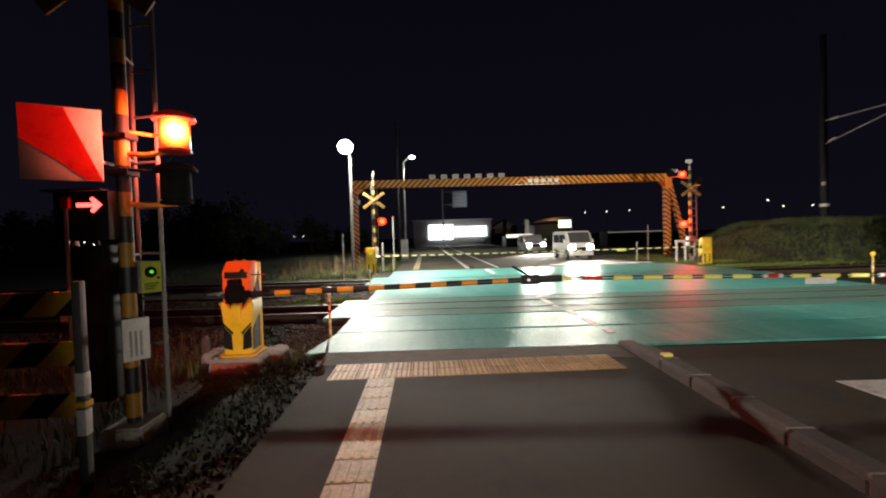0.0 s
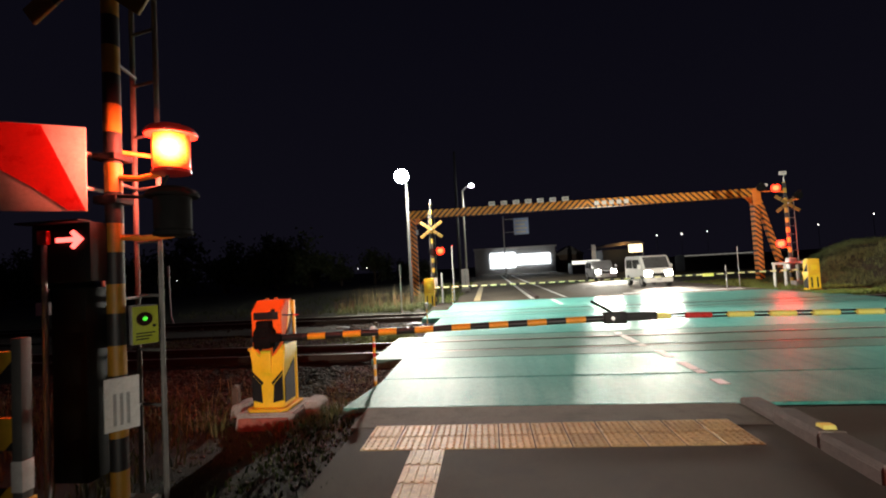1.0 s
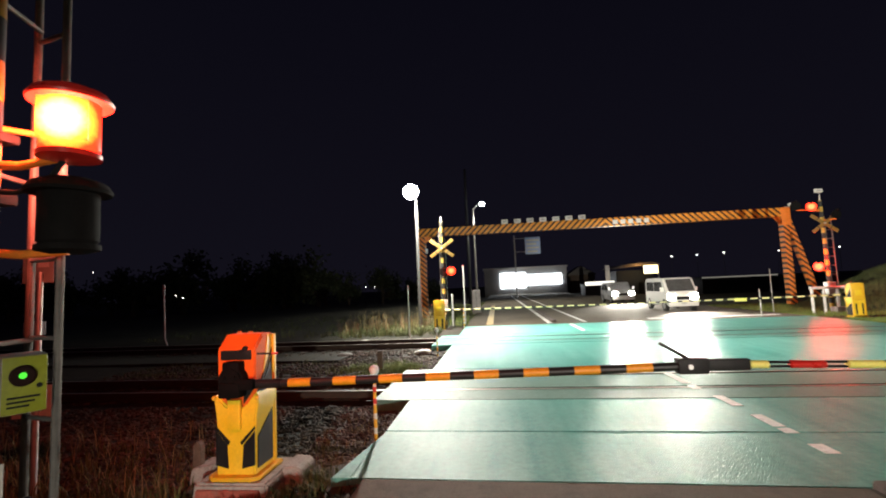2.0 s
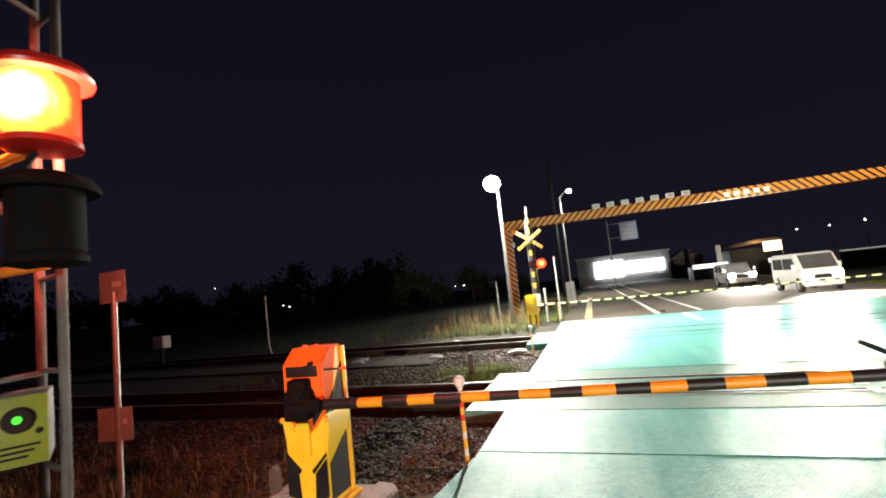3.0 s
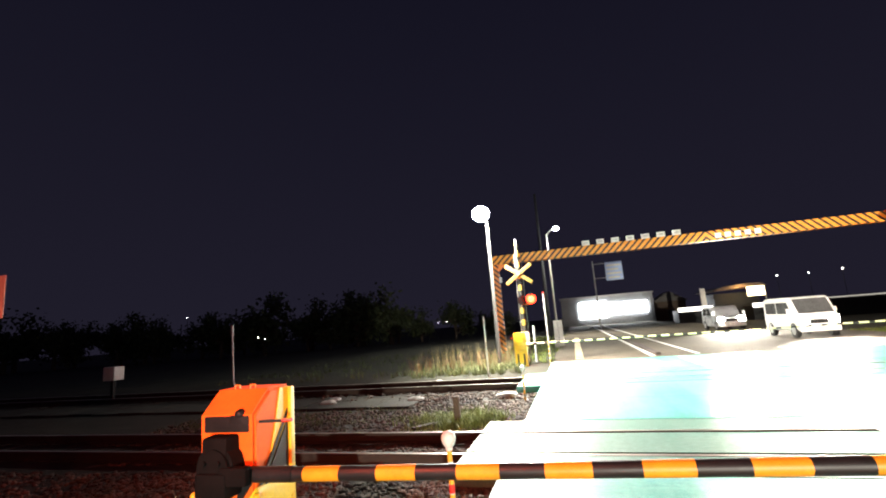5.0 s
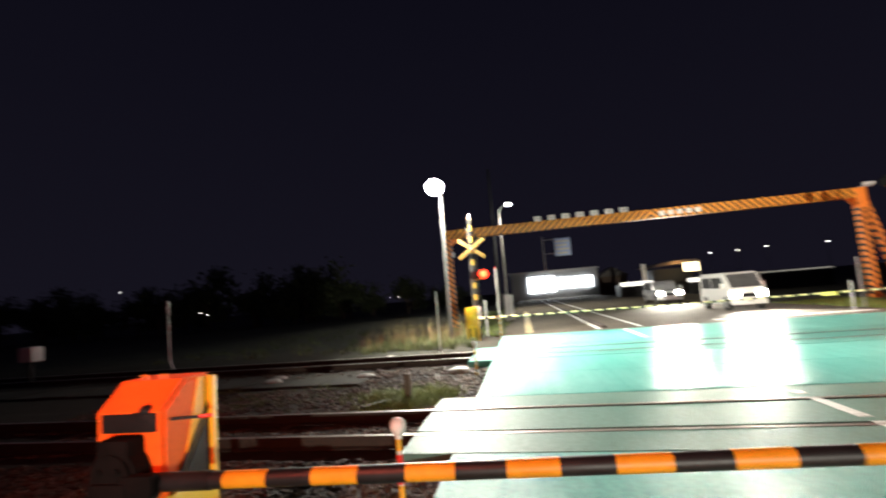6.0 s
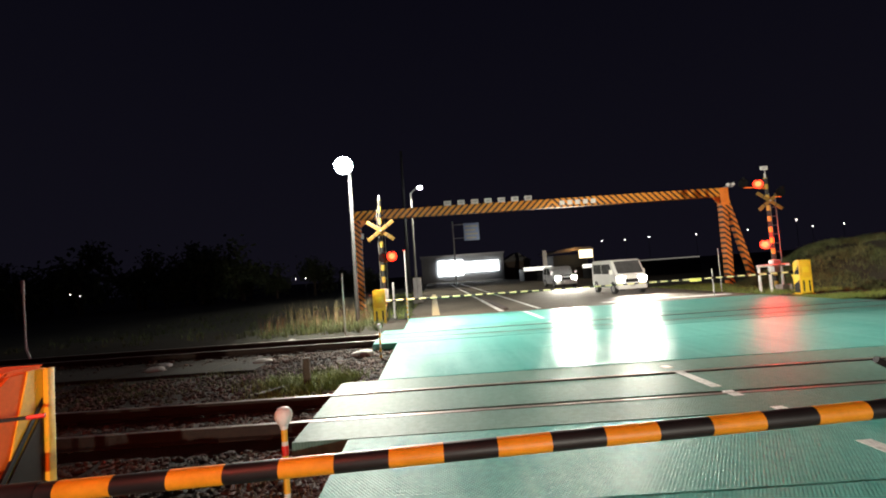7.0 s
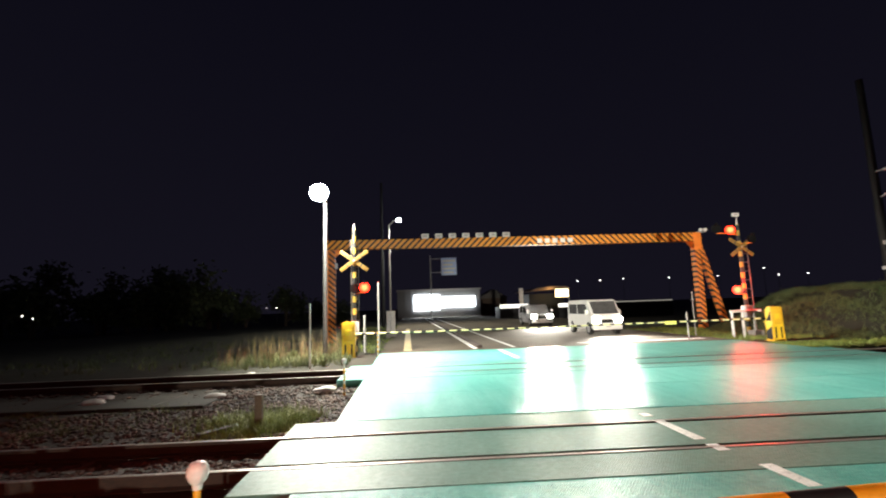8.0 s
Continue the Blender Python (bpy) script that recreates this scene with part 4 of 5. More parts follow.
solid("wooden_stake", prism([(-0.045, -0.2), (0.045, -0.2), (0.04, 0.30), (0.0, 0.34), (-0.04, 0.30)], "y", -0.04, 0.04, 0.008), M["wood"], "short dark timber stake beside the barrier foundation", "stake", "", "", (-2.62, 6.1, -0.1))

boom = thing("barrier_boom", "lowered yellow and black barrier boom with a hinged tip", "barrier boom", (-2.041, 5.78, 0.834), -0.26)
part("inner_pole", rod((0.0, 0, 0.0), (3.93, 0, 0.079), 0.038, 0.036, 20), M["boom"], boom, "thick yellow and black striped pole")
part("root_sleeve", rod((-0.02, 0, 0.0), (0.46, 0, 0.01), 0.042, None, 20, None, 0.006), M["black"], boom, "black root sleeve")
j = box(3.86, 4.10, -0.055, 0.055, 0.02, 0.145, 0.015)
box(4.08, 4.42, -0.035, 0.035, 0.04, 0.13, 0.012, j)
part("hinge", j, M["black"], boom, "black breakaway hinge")
part("hinge_lever", tube([(3.98, 0, 0.12), (3.86, 0, 0.20), (3.74, 0, 0.27)], 0.014, 8), M["black"], boom)
part("hinge_bolt", rod((3.95, -0.07, 0.08), (3.95, 0.07, 0.08), 0.02, None, 10), M["galv"], boom)
for dz in (-0.012, 0.022):
    part("tip_rod", rod((4.3, 0, 0.08 + dz), (9.15, 0, -0.02 + dz), 0.010, None, 8), M["black"], boom)
for k in range(12):
    x = 4.30 + 0.42 * k
    z = 0.085 - (x - 4.3) / 4.85 * 0.105
    red, end = k in (1, 7, 11), k in (7, 11)
    a, b = (x, 0, z), (x + 0.26, 0, z - 0.007)
    if end:
        part("sleeve", rod((x, 0, z), (x + 0.06, 0, z), 0.030, None, 14), M["whitepaint"], boom, "white reflective sleeve")
        part("sleeve", rod((x + 0.06, 0, z), (x + 0.22, 0, z), 0.031, None, 14), M["redplastic"], boom, "red reflective sleeve")
        part("sleeve", rod((x + 0.22, 0, z), (x + 0.28, 0, z), 0.030, None, 14), M["whitepaint"], boom, "white reflective sleeve")
    else:
        part("sleeve", rod(a, b, 0.031, None, 14, None, 0.004), M["redplastic"] if red else M["reflector"], boom, "red reflective sleeve" if red else "bright yellow reflective sleeve")
part("hanging_plate", box(7.86, 8.30, -0.006, 0.006, -0.115, -0.02, 0.003), M["whitepaint"], boom, "white hanging plate")


# ---------------------------------------------------------------- signal masts
def signal_lamp(parent, c, lit, r=0.125, aim=(0, -1)):
    """An all-round lamp with a drum lens, a wide cap and a tray, as one part with pieces under it."""
    x, y, z = c
    drum = part("lamp_drum", turned([(r * 0.86, -0.14), (r, -0.12), (r, 0.12), (r * 0.9, 0.14)], c, 28), E_RED if lit else M["lampblack"], parent, "lit red lamp drum" if lit else "unlit red lamp drum")
    drum.visible_shadow = not lit
    part("lamp_cap", turned([(r * 1.40, 0.115), (r * 1.44, 0.13), (r * 1.25, 0.165), (r * 0.8, 0.19), (0.02, 0.20)], c, 32), M["redplastic"] if lit else M["lampblack"], drum, "wide lamp cap")
    part("lamp_tray", turned([(r * 0.6, -0.18), (r * 1.06, -0.165), (r * 1.06, -0.14), (r * 0.8, -0.135)], c, 28), M["redplastic"] if lit else M["lampblack"], drum, "lamp tray")
    if lit:
        d = Vector((aim[0], aim[1], 0)).normalized()
        u = Vector((-d.y, d.x, 0))
        hot = hot_lens("signal_lens_glow", Vector(c) + d * r * 0.95, r * 1.9)
        drum.data.materials[0] = hot
        win = bmesh.new()
        s = r * 0.80
        q = [[win.verts.new(Vector(c) + d * (r - 0.02 + e) + u * a * s + Vector((0, 0, b * s))) for a, b in ((-1, -1), (1, -1), (1, 1), (-1, 1))] for e in (0.0, 0.024)]
        win.faces.new(q[0]); win.faces.new(q[1])
        for a in range(4):
            win.faces.new((q[0][a], q[0][(a + 1) % 4], q[1][(a + 1) % 4], q[1][a]))
        part("lens_window", win, hot, drum, "square orange-red lens window").visible_shadow = False
    return drum


def round_lamp(parent, c, lit, r, aim):
    """A round lamp head with a backing disc, a short visor and a glowing lens."""
    d = Vector((aim[0], aim[1], 0)).normalized()
    p = Vector(c)
    head = part("lamp_head", rod(p - d * 0.10, p + d * 0.02, r * 0.9, r * 1.1, 24, None, 0.01), M["lampblack"], parent, "black round lamp head")
    part("lens_ring", rod(p + d * 0.015, p + d * 0.04, r * 1.05, r * 0.98, 28, None, 0.004), E_RED if lit else M["lampblack"], head, "lit red lens" if lit else "unlit red lens").visible_shadow = not lit
    part("visor", rod(p + Vector((0, 0, r * 1.0)), p + d * 0.16 + Vector((0, 0, r * 1.02)), r * 0.35, r * 0.25, 12), M["lampblack"], head)
    if lit:
        part("lamp_core", ball(p + d * 0.035, r * 0.62, None, 2, 1.0), E_FARCORE, head, "glaring orange bulb behind the lens").visible_shadow = False
    return head


def crossbuck(parent, c, size=0.75, w=0.15, mt="buck"):
    for s in (-1, 1):
        bm = box(-size * 0.92, size * 0.92, -0.012, 0.012, -w / 2, w / 2, 0.006)
        o = part("crossbuck_blade", bm, M[mt], parent, "yellow and black crossbuck blade")
        o.matrix_basis = pose(c[0], c[1] + 0.014 * s, c[2], 0, s * 36, 0)
    part("crossbuck_boss", rod((c[0], c[1] - 0.05, c[2]), (c[0], c[1] + 0.05, c[2]), 0.035, None, 12), M["galv"], parent)


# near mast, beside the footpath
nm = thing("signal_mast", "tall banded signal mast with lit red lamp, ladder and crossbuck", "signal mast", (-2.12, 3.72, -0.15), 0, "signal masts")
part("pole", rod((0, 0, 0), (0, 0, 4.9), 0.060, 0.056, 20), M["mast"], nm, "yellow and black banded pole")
part("foundation", prism([(-0.2, -0.15), (0.2, -0.15), (0.17, 0.12), (-0.17, 0.12)], "y", -0.2, 0.2, 0.02), M["concrete"], nm)
# ladder steel also picked darker, to offset the same headlights
for dx, dy, top in ((-0.10, 0.33, 4.6), (0.15, 0.27, 4.6)):
    part("ladder_rail", rod((dx, dy, 0.02), (dx, dy, top), 0.020, None, 10), M["darksteel"], nm)
for k in range(9):
    part("ladder_rung", rod((-0.10, 0.33, 0.75 + 0.43 * k), (0.15, 0.27, 0.75 + 0.43 * k), 0.013, None, 8), M["darksteel"], nm)
for z in (0.75, 1.6, 2.47, 3.4):
    part("ladder_bracket", rod((0, 0, z), (-0.08, 0.33, z), 0.014, None, 8), M["darksteel"], nm)
signal_lamp(nm, (0.445, 0.026, 2.67), True, 0.125, (0.6, -1))
signal_lamp(nm, (0.43, 0.045, 2.215), False, 0.125, (0.6, -1))
part("lamp_arm", tube([(0.0, 0, 2.06), (0.20, 0.02, 2.04), (0.43, 0.045, 2.05)], 0.022, 8), M["orange"], nm)
part("lamp_arm", tube([(0.0, 0, 2.50), (0.20, 0.0, 2.48), (0.445, 0.026, 2.52)], 0.022, 8), M["orange"], nm, "orange painted lamp arm")
part("lamp_arm", tube([(0.0, 0, 2.70), (0.15, 0.2, 2.70), (0.40, 0.1, 2.70)], 0.016, 8), M["orange"], nm)
part("arm_clamp", box(-0.09, 0.09, -0.09, 0.09, 2.30, 2.36, 0.01), M["black"], nm)
part("arm_clamp", box(-0.09, 0.09, -0.09, 0.09, 2.62, 2.67, 0.01), M["black"], nm)
part("cable", tube([(0.42, 0.02, 2.50), (0.40, -0.05, 2.36), (0.25, -0.06, 2.33), (0.0, -0.06, 2.36)], 0.014, 6), M["black"], nm, "black rubber lamp cable")
crossbuck(nm, (-0.10, -0.10, 4.04), 0.60, 0.15, "buckfar")
# direction indicator: black box with a lit arrow
ind = part("direction_indicator", box(-0.46, -0.01, -0.20, -0.04, 1.74, 2.16, 0.015), M["black"], nm, "black box with a lit red arrow")
part("indicator_hood", box(-0.48, 0.0, -0.30, -0.20, 2.15, 2.165, 0.004), M["black"], ind)
part("arrow", prism([(-0.26, 2.022), (-0.26, 2.054), (-0.125, 2.054), (-0.150, 2.088), (-0.128, 2.104), (-0.055, 2.038), (-0.128, 1.972), (-0.150, 1.988), (-0.125, 2.022)], "y", -0.212, -0.196), E_ARROW, ind, "lit red arrow pointing right")
part("mast_box", box(-0.36, -0.09, -0.16, 0.02, 0.35, 1.70, 0.012), M["black"], nm, "tall black junction box")

# plate with a red diagonal, on an arm
pl = thing("reflective_plate", "square white plate with a broad red diagonal band", "sign", (-2.39, 3.40, 2.38), 33)
part("plate", box(-0.265, 0.265, -0.006, 0.006, -0.30, 0.30, 0.004), M["whitepaint"], pl)
part("red_band", prism([(-0.258, 0.292), (0.02, 0.292), (0.258, -0.292), (0.16, -0.292), (0.0, -0.16), (-0.258, 0.02)], "y", -0.010, -0.005), M["redplastic"], pl, "red diagonal band")
part("bracket", rod((0.2, 0.02, 0.14), (0.33, 0.20, 0.12), 0.016, None, 8), M["galv"], pl)
part("bracket", rod((0.2, 0.02, -0.12), (0.33, 0.20, -0.12), 0.014, None, 8), M["galv"], pl)

# emergency button box and notice on the ladder
eb = thing("emergency_button_box", "yellow-green emergency button box with a green pilot light", "button box", (-2.03, 3.865, 1.246), 55)
part("case", box(-0.088, 0.088, -0.05, 0.20, -0.145, 0.145, 0.012), M["galv"], eb, "grey steel case")
part("front_cover", box(-0.085, 0.085, -0.06, -0.045, -0.14, 0.14, 0.005), M["lime"], eb, "yellow-green front cover")
part("button_ring", rod((-0.01, -0.078, 0.045), (-0.01, -0.055, 0.045), 0.052, None, 24, None, 0.006), M["dullred"], eb, "dark red button ring")
part("pilot_light", ball((-0.01, -0.085, 0.048), 0.016, None, 2), E_GREEN, eb, "glowing green pilot light")
part("keyhole", rod((0.055, -0.068, -0.01), (0.055, -0.055, -0.01), 0.012, None, 10), M["black"], eb)
for k in range(3):
    part("text_bar", box(-0.065, 0.06 - 0.02 * k, -0.0625, -0.059, -0.065 - 0.022 * k, -0.055 - 0.022 * k), M["black"], eb, "bar of unreadable writing")
nt_ = thing("notice_plate", "pale weathered notice plate with unreadable rows", "notice", (-2.03, 3.65, 0.69), 52)
part("plate", box(-0.105, 0.105, -0.004, 0.004, -0.16, 0.21, 0.003), M["whitepaint"], nt_)
for k in range(3):
    part("text_bar", box(-0.055 + 0.04 * k, -0.035 + 0.04 * k, -0.0065, -0.0035, -0.12, 0.10), M["galv"], nt_, "grey bar of unreadable writing")

# striped fence beside the footpath
fe = thing("striped_fence", "low fence of yellow and black diagonal boards on white posts", "fence", (-1.9, 2.84, -0.2), 0)
for x in (0.0, -1.75):
    p = part("post", box(x - 0.030, x + 0.030, -0.030, 0.030, 0, 1.50, 0.008), M["polegrey"], fe, "grey square post")
    for z0, z1 in ((0.42, 0.60), (0.70, 0.86)):
        part("reflective_band", box(x - 0.033, x + 0.033, -0.033, 0.033, z0, z1, 0.004), M["whitepaint"], p, "white reflective band")
    part("post_collar", box(x - 0.04, x + 0.04, -0.04, 0.04, 0.62, 0.66, 0.004), M["yellow"], p)
for z in (1.26, 0.91, 0.55):
    part("board", box(-2.1, -0.04, -0.016, 0.010, z, z + 0.17, 0.006), M["fence"], fe)
ip = thing("marker_post", "thin marker post with a red cap beside the fence", "post", (-2.46, 3.50, -0.2), 0)
part("post", rod((0, 0, 0), (0, 0, 2.10), 0.018, None, 10), M["galv"], ip)
part("cap", box(-0.035, 0.035, -0.02, 0.02, 2.06, 2.16, 0.006), M["redplastic"], ip, "small red cap")

# sign post with two plates
sp = thing("number_post", "thin grey post with two small square plates", "sign post", (-4.09, 5.78, -0.25), 0)
part("post", rod((0, 0, 0), (0, 0, 2.22), 0.027, None, 12), M["galv"], sp)
for z, tilt in ((2.27, 0), (0.96, 14)):
    a = part("plate", box(-0.235, 0.115, 0.029, 0.036, z - 0.155, z + 0.155, 0.004), M["dimpaint"], sp, "small pale plate with worn letters")
    a.matrix_basis = pose(0, 0, 0, 0, 0, tilt)
    part("text_bar", box(-0.06, 0.06, 0.0255, 0.0295, z + 0.0, z + 0.05), M["whitepaint"], a, "bar of unreadable writing")


# ---------------------------------------------------------------- delineators
def delineator(loc, h, ball_top, label, head="whitepaint", bands=True):
    t = thing("delineator", label, "delineator", loc, 0, "delineators at the deck edge")
    for k, c in ((0.80, "redplastic"), (0.66, "redplastic")) if bands else ():
        part("red_band", rod((0, 0, h * k - 0.03), (0, 0, h * k + 0.03), 0.0215, None, 12), M[c], t, "red reflective band")
    part("post", rod((0, 0, 0), (0, 0, h), 0.020, 0.019, 12), M["delin"], t)
    if ball_top:
        part("reflector_head", turned([(0.022, -0.085), (0.026, -0.06), (0.042, -0.042), (0.052, -0.018), (0.055, 0.005), (0.050, 0.028), (0.036, 0.046), (0.012, 0.055)], (0, 0, h + 0.03), 18), M[head], t, "round reflector head")
    else:
        part("cap", rod((0, 0, h), (0, 0, h + 0.03), 0.024, 0.02, 12), M["yellow"], t)


delineator((-1.05, 6.93, -0.22), 0.93, True, "orange and white banded delineator post with a round head")
delineator((-1.30, 14.2, -0.22), 0.70, True, "yellow and white banded delineator at the deck edge", "whitepaint", False)
delineator((-1.02, 20.6, -0.10), 0.85, False, "yellow banded delineator at the far deck end", "tape", False)
delineator((12.35, 11.2, -0.22), 0.95, True, "small yellow delineator at the deck edge", "tape", False)
solid("track_stake", box(-0.055, 0.055, -0.05, 0.05, 0, 0.60, 0.012), M["bark"], "short square stake among weeds between the tracks", "stake", "", "", (-2.25, 11.75, -0.28))

solid("timber_offcut", box(-0.30, 0.30, -0.06, 0.06, 0, 0.05, 0.01), M["kerb"], "pale timber offcut lying in the gravel between the tracks", "timber", "", "", (-2.75, 11.5, -0.15), 55)

# far left line-side things
fp = thing("lineside_pole", "thin pale lineside pole with a kinked foot", "pole", (-12.3, 18.0, -0.3), 0)
part("shaft", tube([(0.12, 0, 0), (0.1, 0, 0.25), (0, 0, 0.5), (-0.06, 0, 2.5)], 0.03, 8), M["whitepaint"], fp)
part("head", box(-0.10, -0.02, -0.03, 0.03, 2.15, 2.55, 0.01), M["whitepaint"], fp)
wb = thing("lineside_cabinet", "small white lineside cabinet on a dark post", "cabinet", (-16.87, 17.07, -0.42), 0)
part("case", box(-0.27, 0.27, -0.2, 0.2, 0.98, 1.48, 0.02), M["whitepaint"], wb)
part("post", box(-0.06, 0.06, -0.06, 0.06, 0, 0.98, 0.01), M["black"], wb)
gp = thing("thin_post", "thin pale post standing in the grass", "post", (-2.9, 18.5, -0.15), 0)
part("shaft", rod((0, 0, 0), (0, 0, 1.95), 0.025, None, 10), M["whitepaint"], gp)

# ---------------------------------------------------------------- far side of the crossing
sl = thing("street_lamp", "tall pale street lamp with a blazing white head", "street lamp", (-2.9, 21.07, -0.15), 0)
part("pole", rod((0, 0, 0), (0, 0, 5.75), 0.085, 0.06, 18), M["polegrey"], sl)
part("arm", tube([(0, 0, 5.6), (-0.02, -0.2, 5.85), (-0.08, -0.35, 5.92)], 0.03, 10), M["galv"], sl)
part("hood", turned([(0.34, 0.02), (0.33, 0.10), (0.2, 0.2), (0.03, 0.24)], (-0.1, -0.52, 5.93), 28), M["galv"], sl)
# lens ball larger than the real lamp; its size imitates the glare
part("lens", ball((-0.1, -0.64, 5.90), 0.33, None, 3, 0.95), E_LAMP, sl, "glaring white lamp lens").visible_shadow = False
l2 = thing("far_street_lamp", "distant street lamp on a slim pole, lit white", "street lamp", (-1.5, 45, -0.1), 0)
part("pole", rod((0, 0, 0), (0, 0, 9.2), 0.11, 0.07, 14), M["concrete"], l2)
part("arm", tube([(0, 0, 9.1), (0.4, -0.1, 9.5), (0.9, -0.2, 9.6)], 0.035, 8), M["galv"], l2)
part("lens", ball((0.9, -0.35, 9.56), 0.24, None, 2, 0.7), E_LAMP, l2, "glaring white lamp lens")
up = thing("utility_pole", "tall dark concrete utility pole", "utility pole", (-2.2, 46.5, -0.1), 0, "utility poles")
part("pole", rod((0, 0, 0), (0, 0, 13.5), 0.19, 0.11, 16), M["black"], up)
part("step_bolt", rod((0, -0.3, 8.2), (0, 0.3, 8.2), 0.02, None, 8), M["darksteel"], up)


def far_mast(loc, lamps, label, ladder=True):
    t = thing("signal_mast", label, "signal mast", loc, 0, "signal masts")
    part("pole", rod((0, 0, 0), (0, 0, 4.65), 0.078, 0.065, 18), M["mastfar"], t, "yellow and black banded pole")
    part("finial", rod((0, 0, 4.65), (0, 0, 4.85), 0.03, 0.02, 12), M["whitepaint"], t)
    if ladder:
        tp = part("top_plate", box(-0.20, 0.12, -0.04, -0.02, 4.98, 5.14, 0.004), M["whitepaint"], t, "small white top plate")
        part("text_bar", box(-0.15, 0.07, -0.044, -0.039, 5.03, 5.09), M["galv"], tp, "bar of unreadable writing")
        part("plate_stem", rod((0, -0.02, 4.8), (0, -0.02, 5.0), 0.015, None, 8), M["galv"], t)
    crossbuck(t, (0, -0.12, 3.46 if not ladder else 3.68), 0.66, 0.145, "buckfar")
    for lx, lz, lit in lamps:
        # lens radius above true size, standing in for the bloom round lit lamps
        round_lamp(t, (lx, -0.25, lz), lit, 0.175, (-0.4 if lx < 0 else 0.1, -1))
        part("lamp_arm", tube([(0, 0, lz - 0.18), (lx, -0.25, lz - 0.18)], 0.022, 8), M["orange"], t)
    if ladder:
        for dx in (0.12, 0.36):
            part("ladder_rail", rod((dx, 0.05, 0.1), (dx, 0.05, 4.0), 0.02, None, 8), M["darksteel"], t)
        for k in range(10):
            part("ladder_rung", rod((0.12, 0.05, 0.45 + 0.37 * k), (0.36, 0.05, 0.45 + 0.37 * k), 0.012, None, 6), M["darksteel"], t)
    else:
        for dx in (-0.13, 0.13):
            part("ladder_rail", rod((dx, 0.12, 0.1), (dx, 0.12, 4.3), 0.018, None, 8), M["darksteel"], t)
        for k in range(10):
            part("ladder_rung", rod((-0.13, 0.12, 0.45 + 0.40 * k), (0.13, 0.12, 0.45 + 0.40 * k), 0.012, None, 6), M["darksteel"], t)
    part("control_box", box(-0.16, 0.14, -0.18, 0.12, 0.75, 1.25, 0.015), M["galv"], t)
    return t


far_mast((-1.88, 21.3, -0.1), ((0.38, 2.46, True), (0.05, 2.44, False)), "banded signal mast with one lit red lamp beside the street lamp", False)
far_mast((14.0, 22.3, -0.05), ((-0.52, 4.38, True), (-0.50, 1.90, True), (-1.12, 4.44, False), (0.40, 4.0, False)), "banded signal mast with ladder and two lit red lamps")
barrier_machine((-2.0, 20.55, -0.12), 180, "yellow barrier machine beside the far signal mast", "tape")
barrier_machine((13.65, 20.55, -0.12), 180, "yellow barrier machine at the foot of the grass bank", "tape")


def far_boom(loc, length, sgn, label):
    t = thing("barrier_boom", label, "barrier boom", loc, 0, "far barrier booms")
    part("pole", rod((0, 0, 0), (sgn * length, 0, -0.02), 0.034, 0.026, 14), M["boomfar"], t)
    return t


far_boom((-1.85, 20.83, 0.72), 7.2, 1, "lowered far barrier boom with yellow reflective bands")
fb2 = far_boom((13.5, 20.83, 0.72), 8.0, -1, "lowered far barrier boom reaching over the oncoming lane")
part("hanging_plate", box(-3.95, -3.5, -0.045, -0.03, -0.10, 0.03, 0.003), M["reflector"], fb2, "yellow hanging plate")

# height limit gantry
ga = thing("height_gantry", "orange and black striped height limit gantry over the road", "gantry", (0, 28.1, -0.1), 0)
part("beam", box(-4.08, 16.15, -0.22, 0.22, 4.78, 5.25, 0.015), M["gantry"], ga, "diagonally striped beam")
part("leg", box(-3.95, -3.63, -0.20, 0.20, 0, 4.78, 0.015), M["leg"], ga, "chevron striped leg")
part("leg_flange", box(-4.08, -3.953, -0.16, 0.16, 0, 4.78, 0.015), M["orange"], ga, "plain orange flange")
part("gusset", prism([(-3.63, 4.78), (-3.2, 4.78), (-3.63, 4.4)], "y", -0.05, 0.05, 0.006), M["orange"], ga)
part("leg", box(15.76, 16.08, -0.20, 0.20, 0, 4.78, 0.015), M["leg"], ga, "chevron striped leg")
part("brace", prism([(15.98, 4.6), (16.24, 4.6), (17.42, 0.0), (17.12, 0.0)], "y", -0.16, 0.16, 0.01), M["leg"], ga, "slanting striped brace")
part("gusset", prism([(15.4, 4.78), (15.76, 4.78), (15.76, 4.35)], "y", -0.05, 0.05, 0.006), M["orange"], ga)
part("end_plate", box(15.70, 16.17, -0.235, -0.222, 4.3, 5.25, 0.003), M["orange"], ga, "plain orange end plate")
part("leg_reflector", box(-3.61, -3.48, -0.30, -0.205, 3.78, 4.06, 0.02), M["whitepaint"], ga, "small white reflector on the leg")
ef = part("end_fitting", box(16.2, 16.62, -0.03, 0.03, 5.28, 5.32, 0.004), M["galv"], ga, "small steel bracket with two white reflectors")
part("bracket_stem", box(16.06, 16.24, -0.03, 0.03, 5.2, 5.32, 0.004), M["galv"], ef)
for x in (16.32, 16.58):
    part("reflector", rod((x, -0.09, 5.42), (x, 0.03, 5.42), 0.09, None, 14, None, 0.01), M["whitepaint"], ef, "round white reflector")
    part("reflector_stem", rod((x, 0, 5.3), (x, 0, 5.36), 0.02, None, 8), M["galv"], ef)
for k in range(7):
    pb = part("warning_plate", box(0.85 + 0.725 * k, 1.23 + 0.725 * k, -0.05, 0.05, 5.27, 5.53, 0.008), M["whitepaint"], ga, "small white warning plate")
    part("text_bar", box(0.93 + 0.725 * k, 1.15 + 0.725 * k, -0.056, -0.049, 5.36, 5.46), M["galv"], pb, "grey bar of unreadable writing")
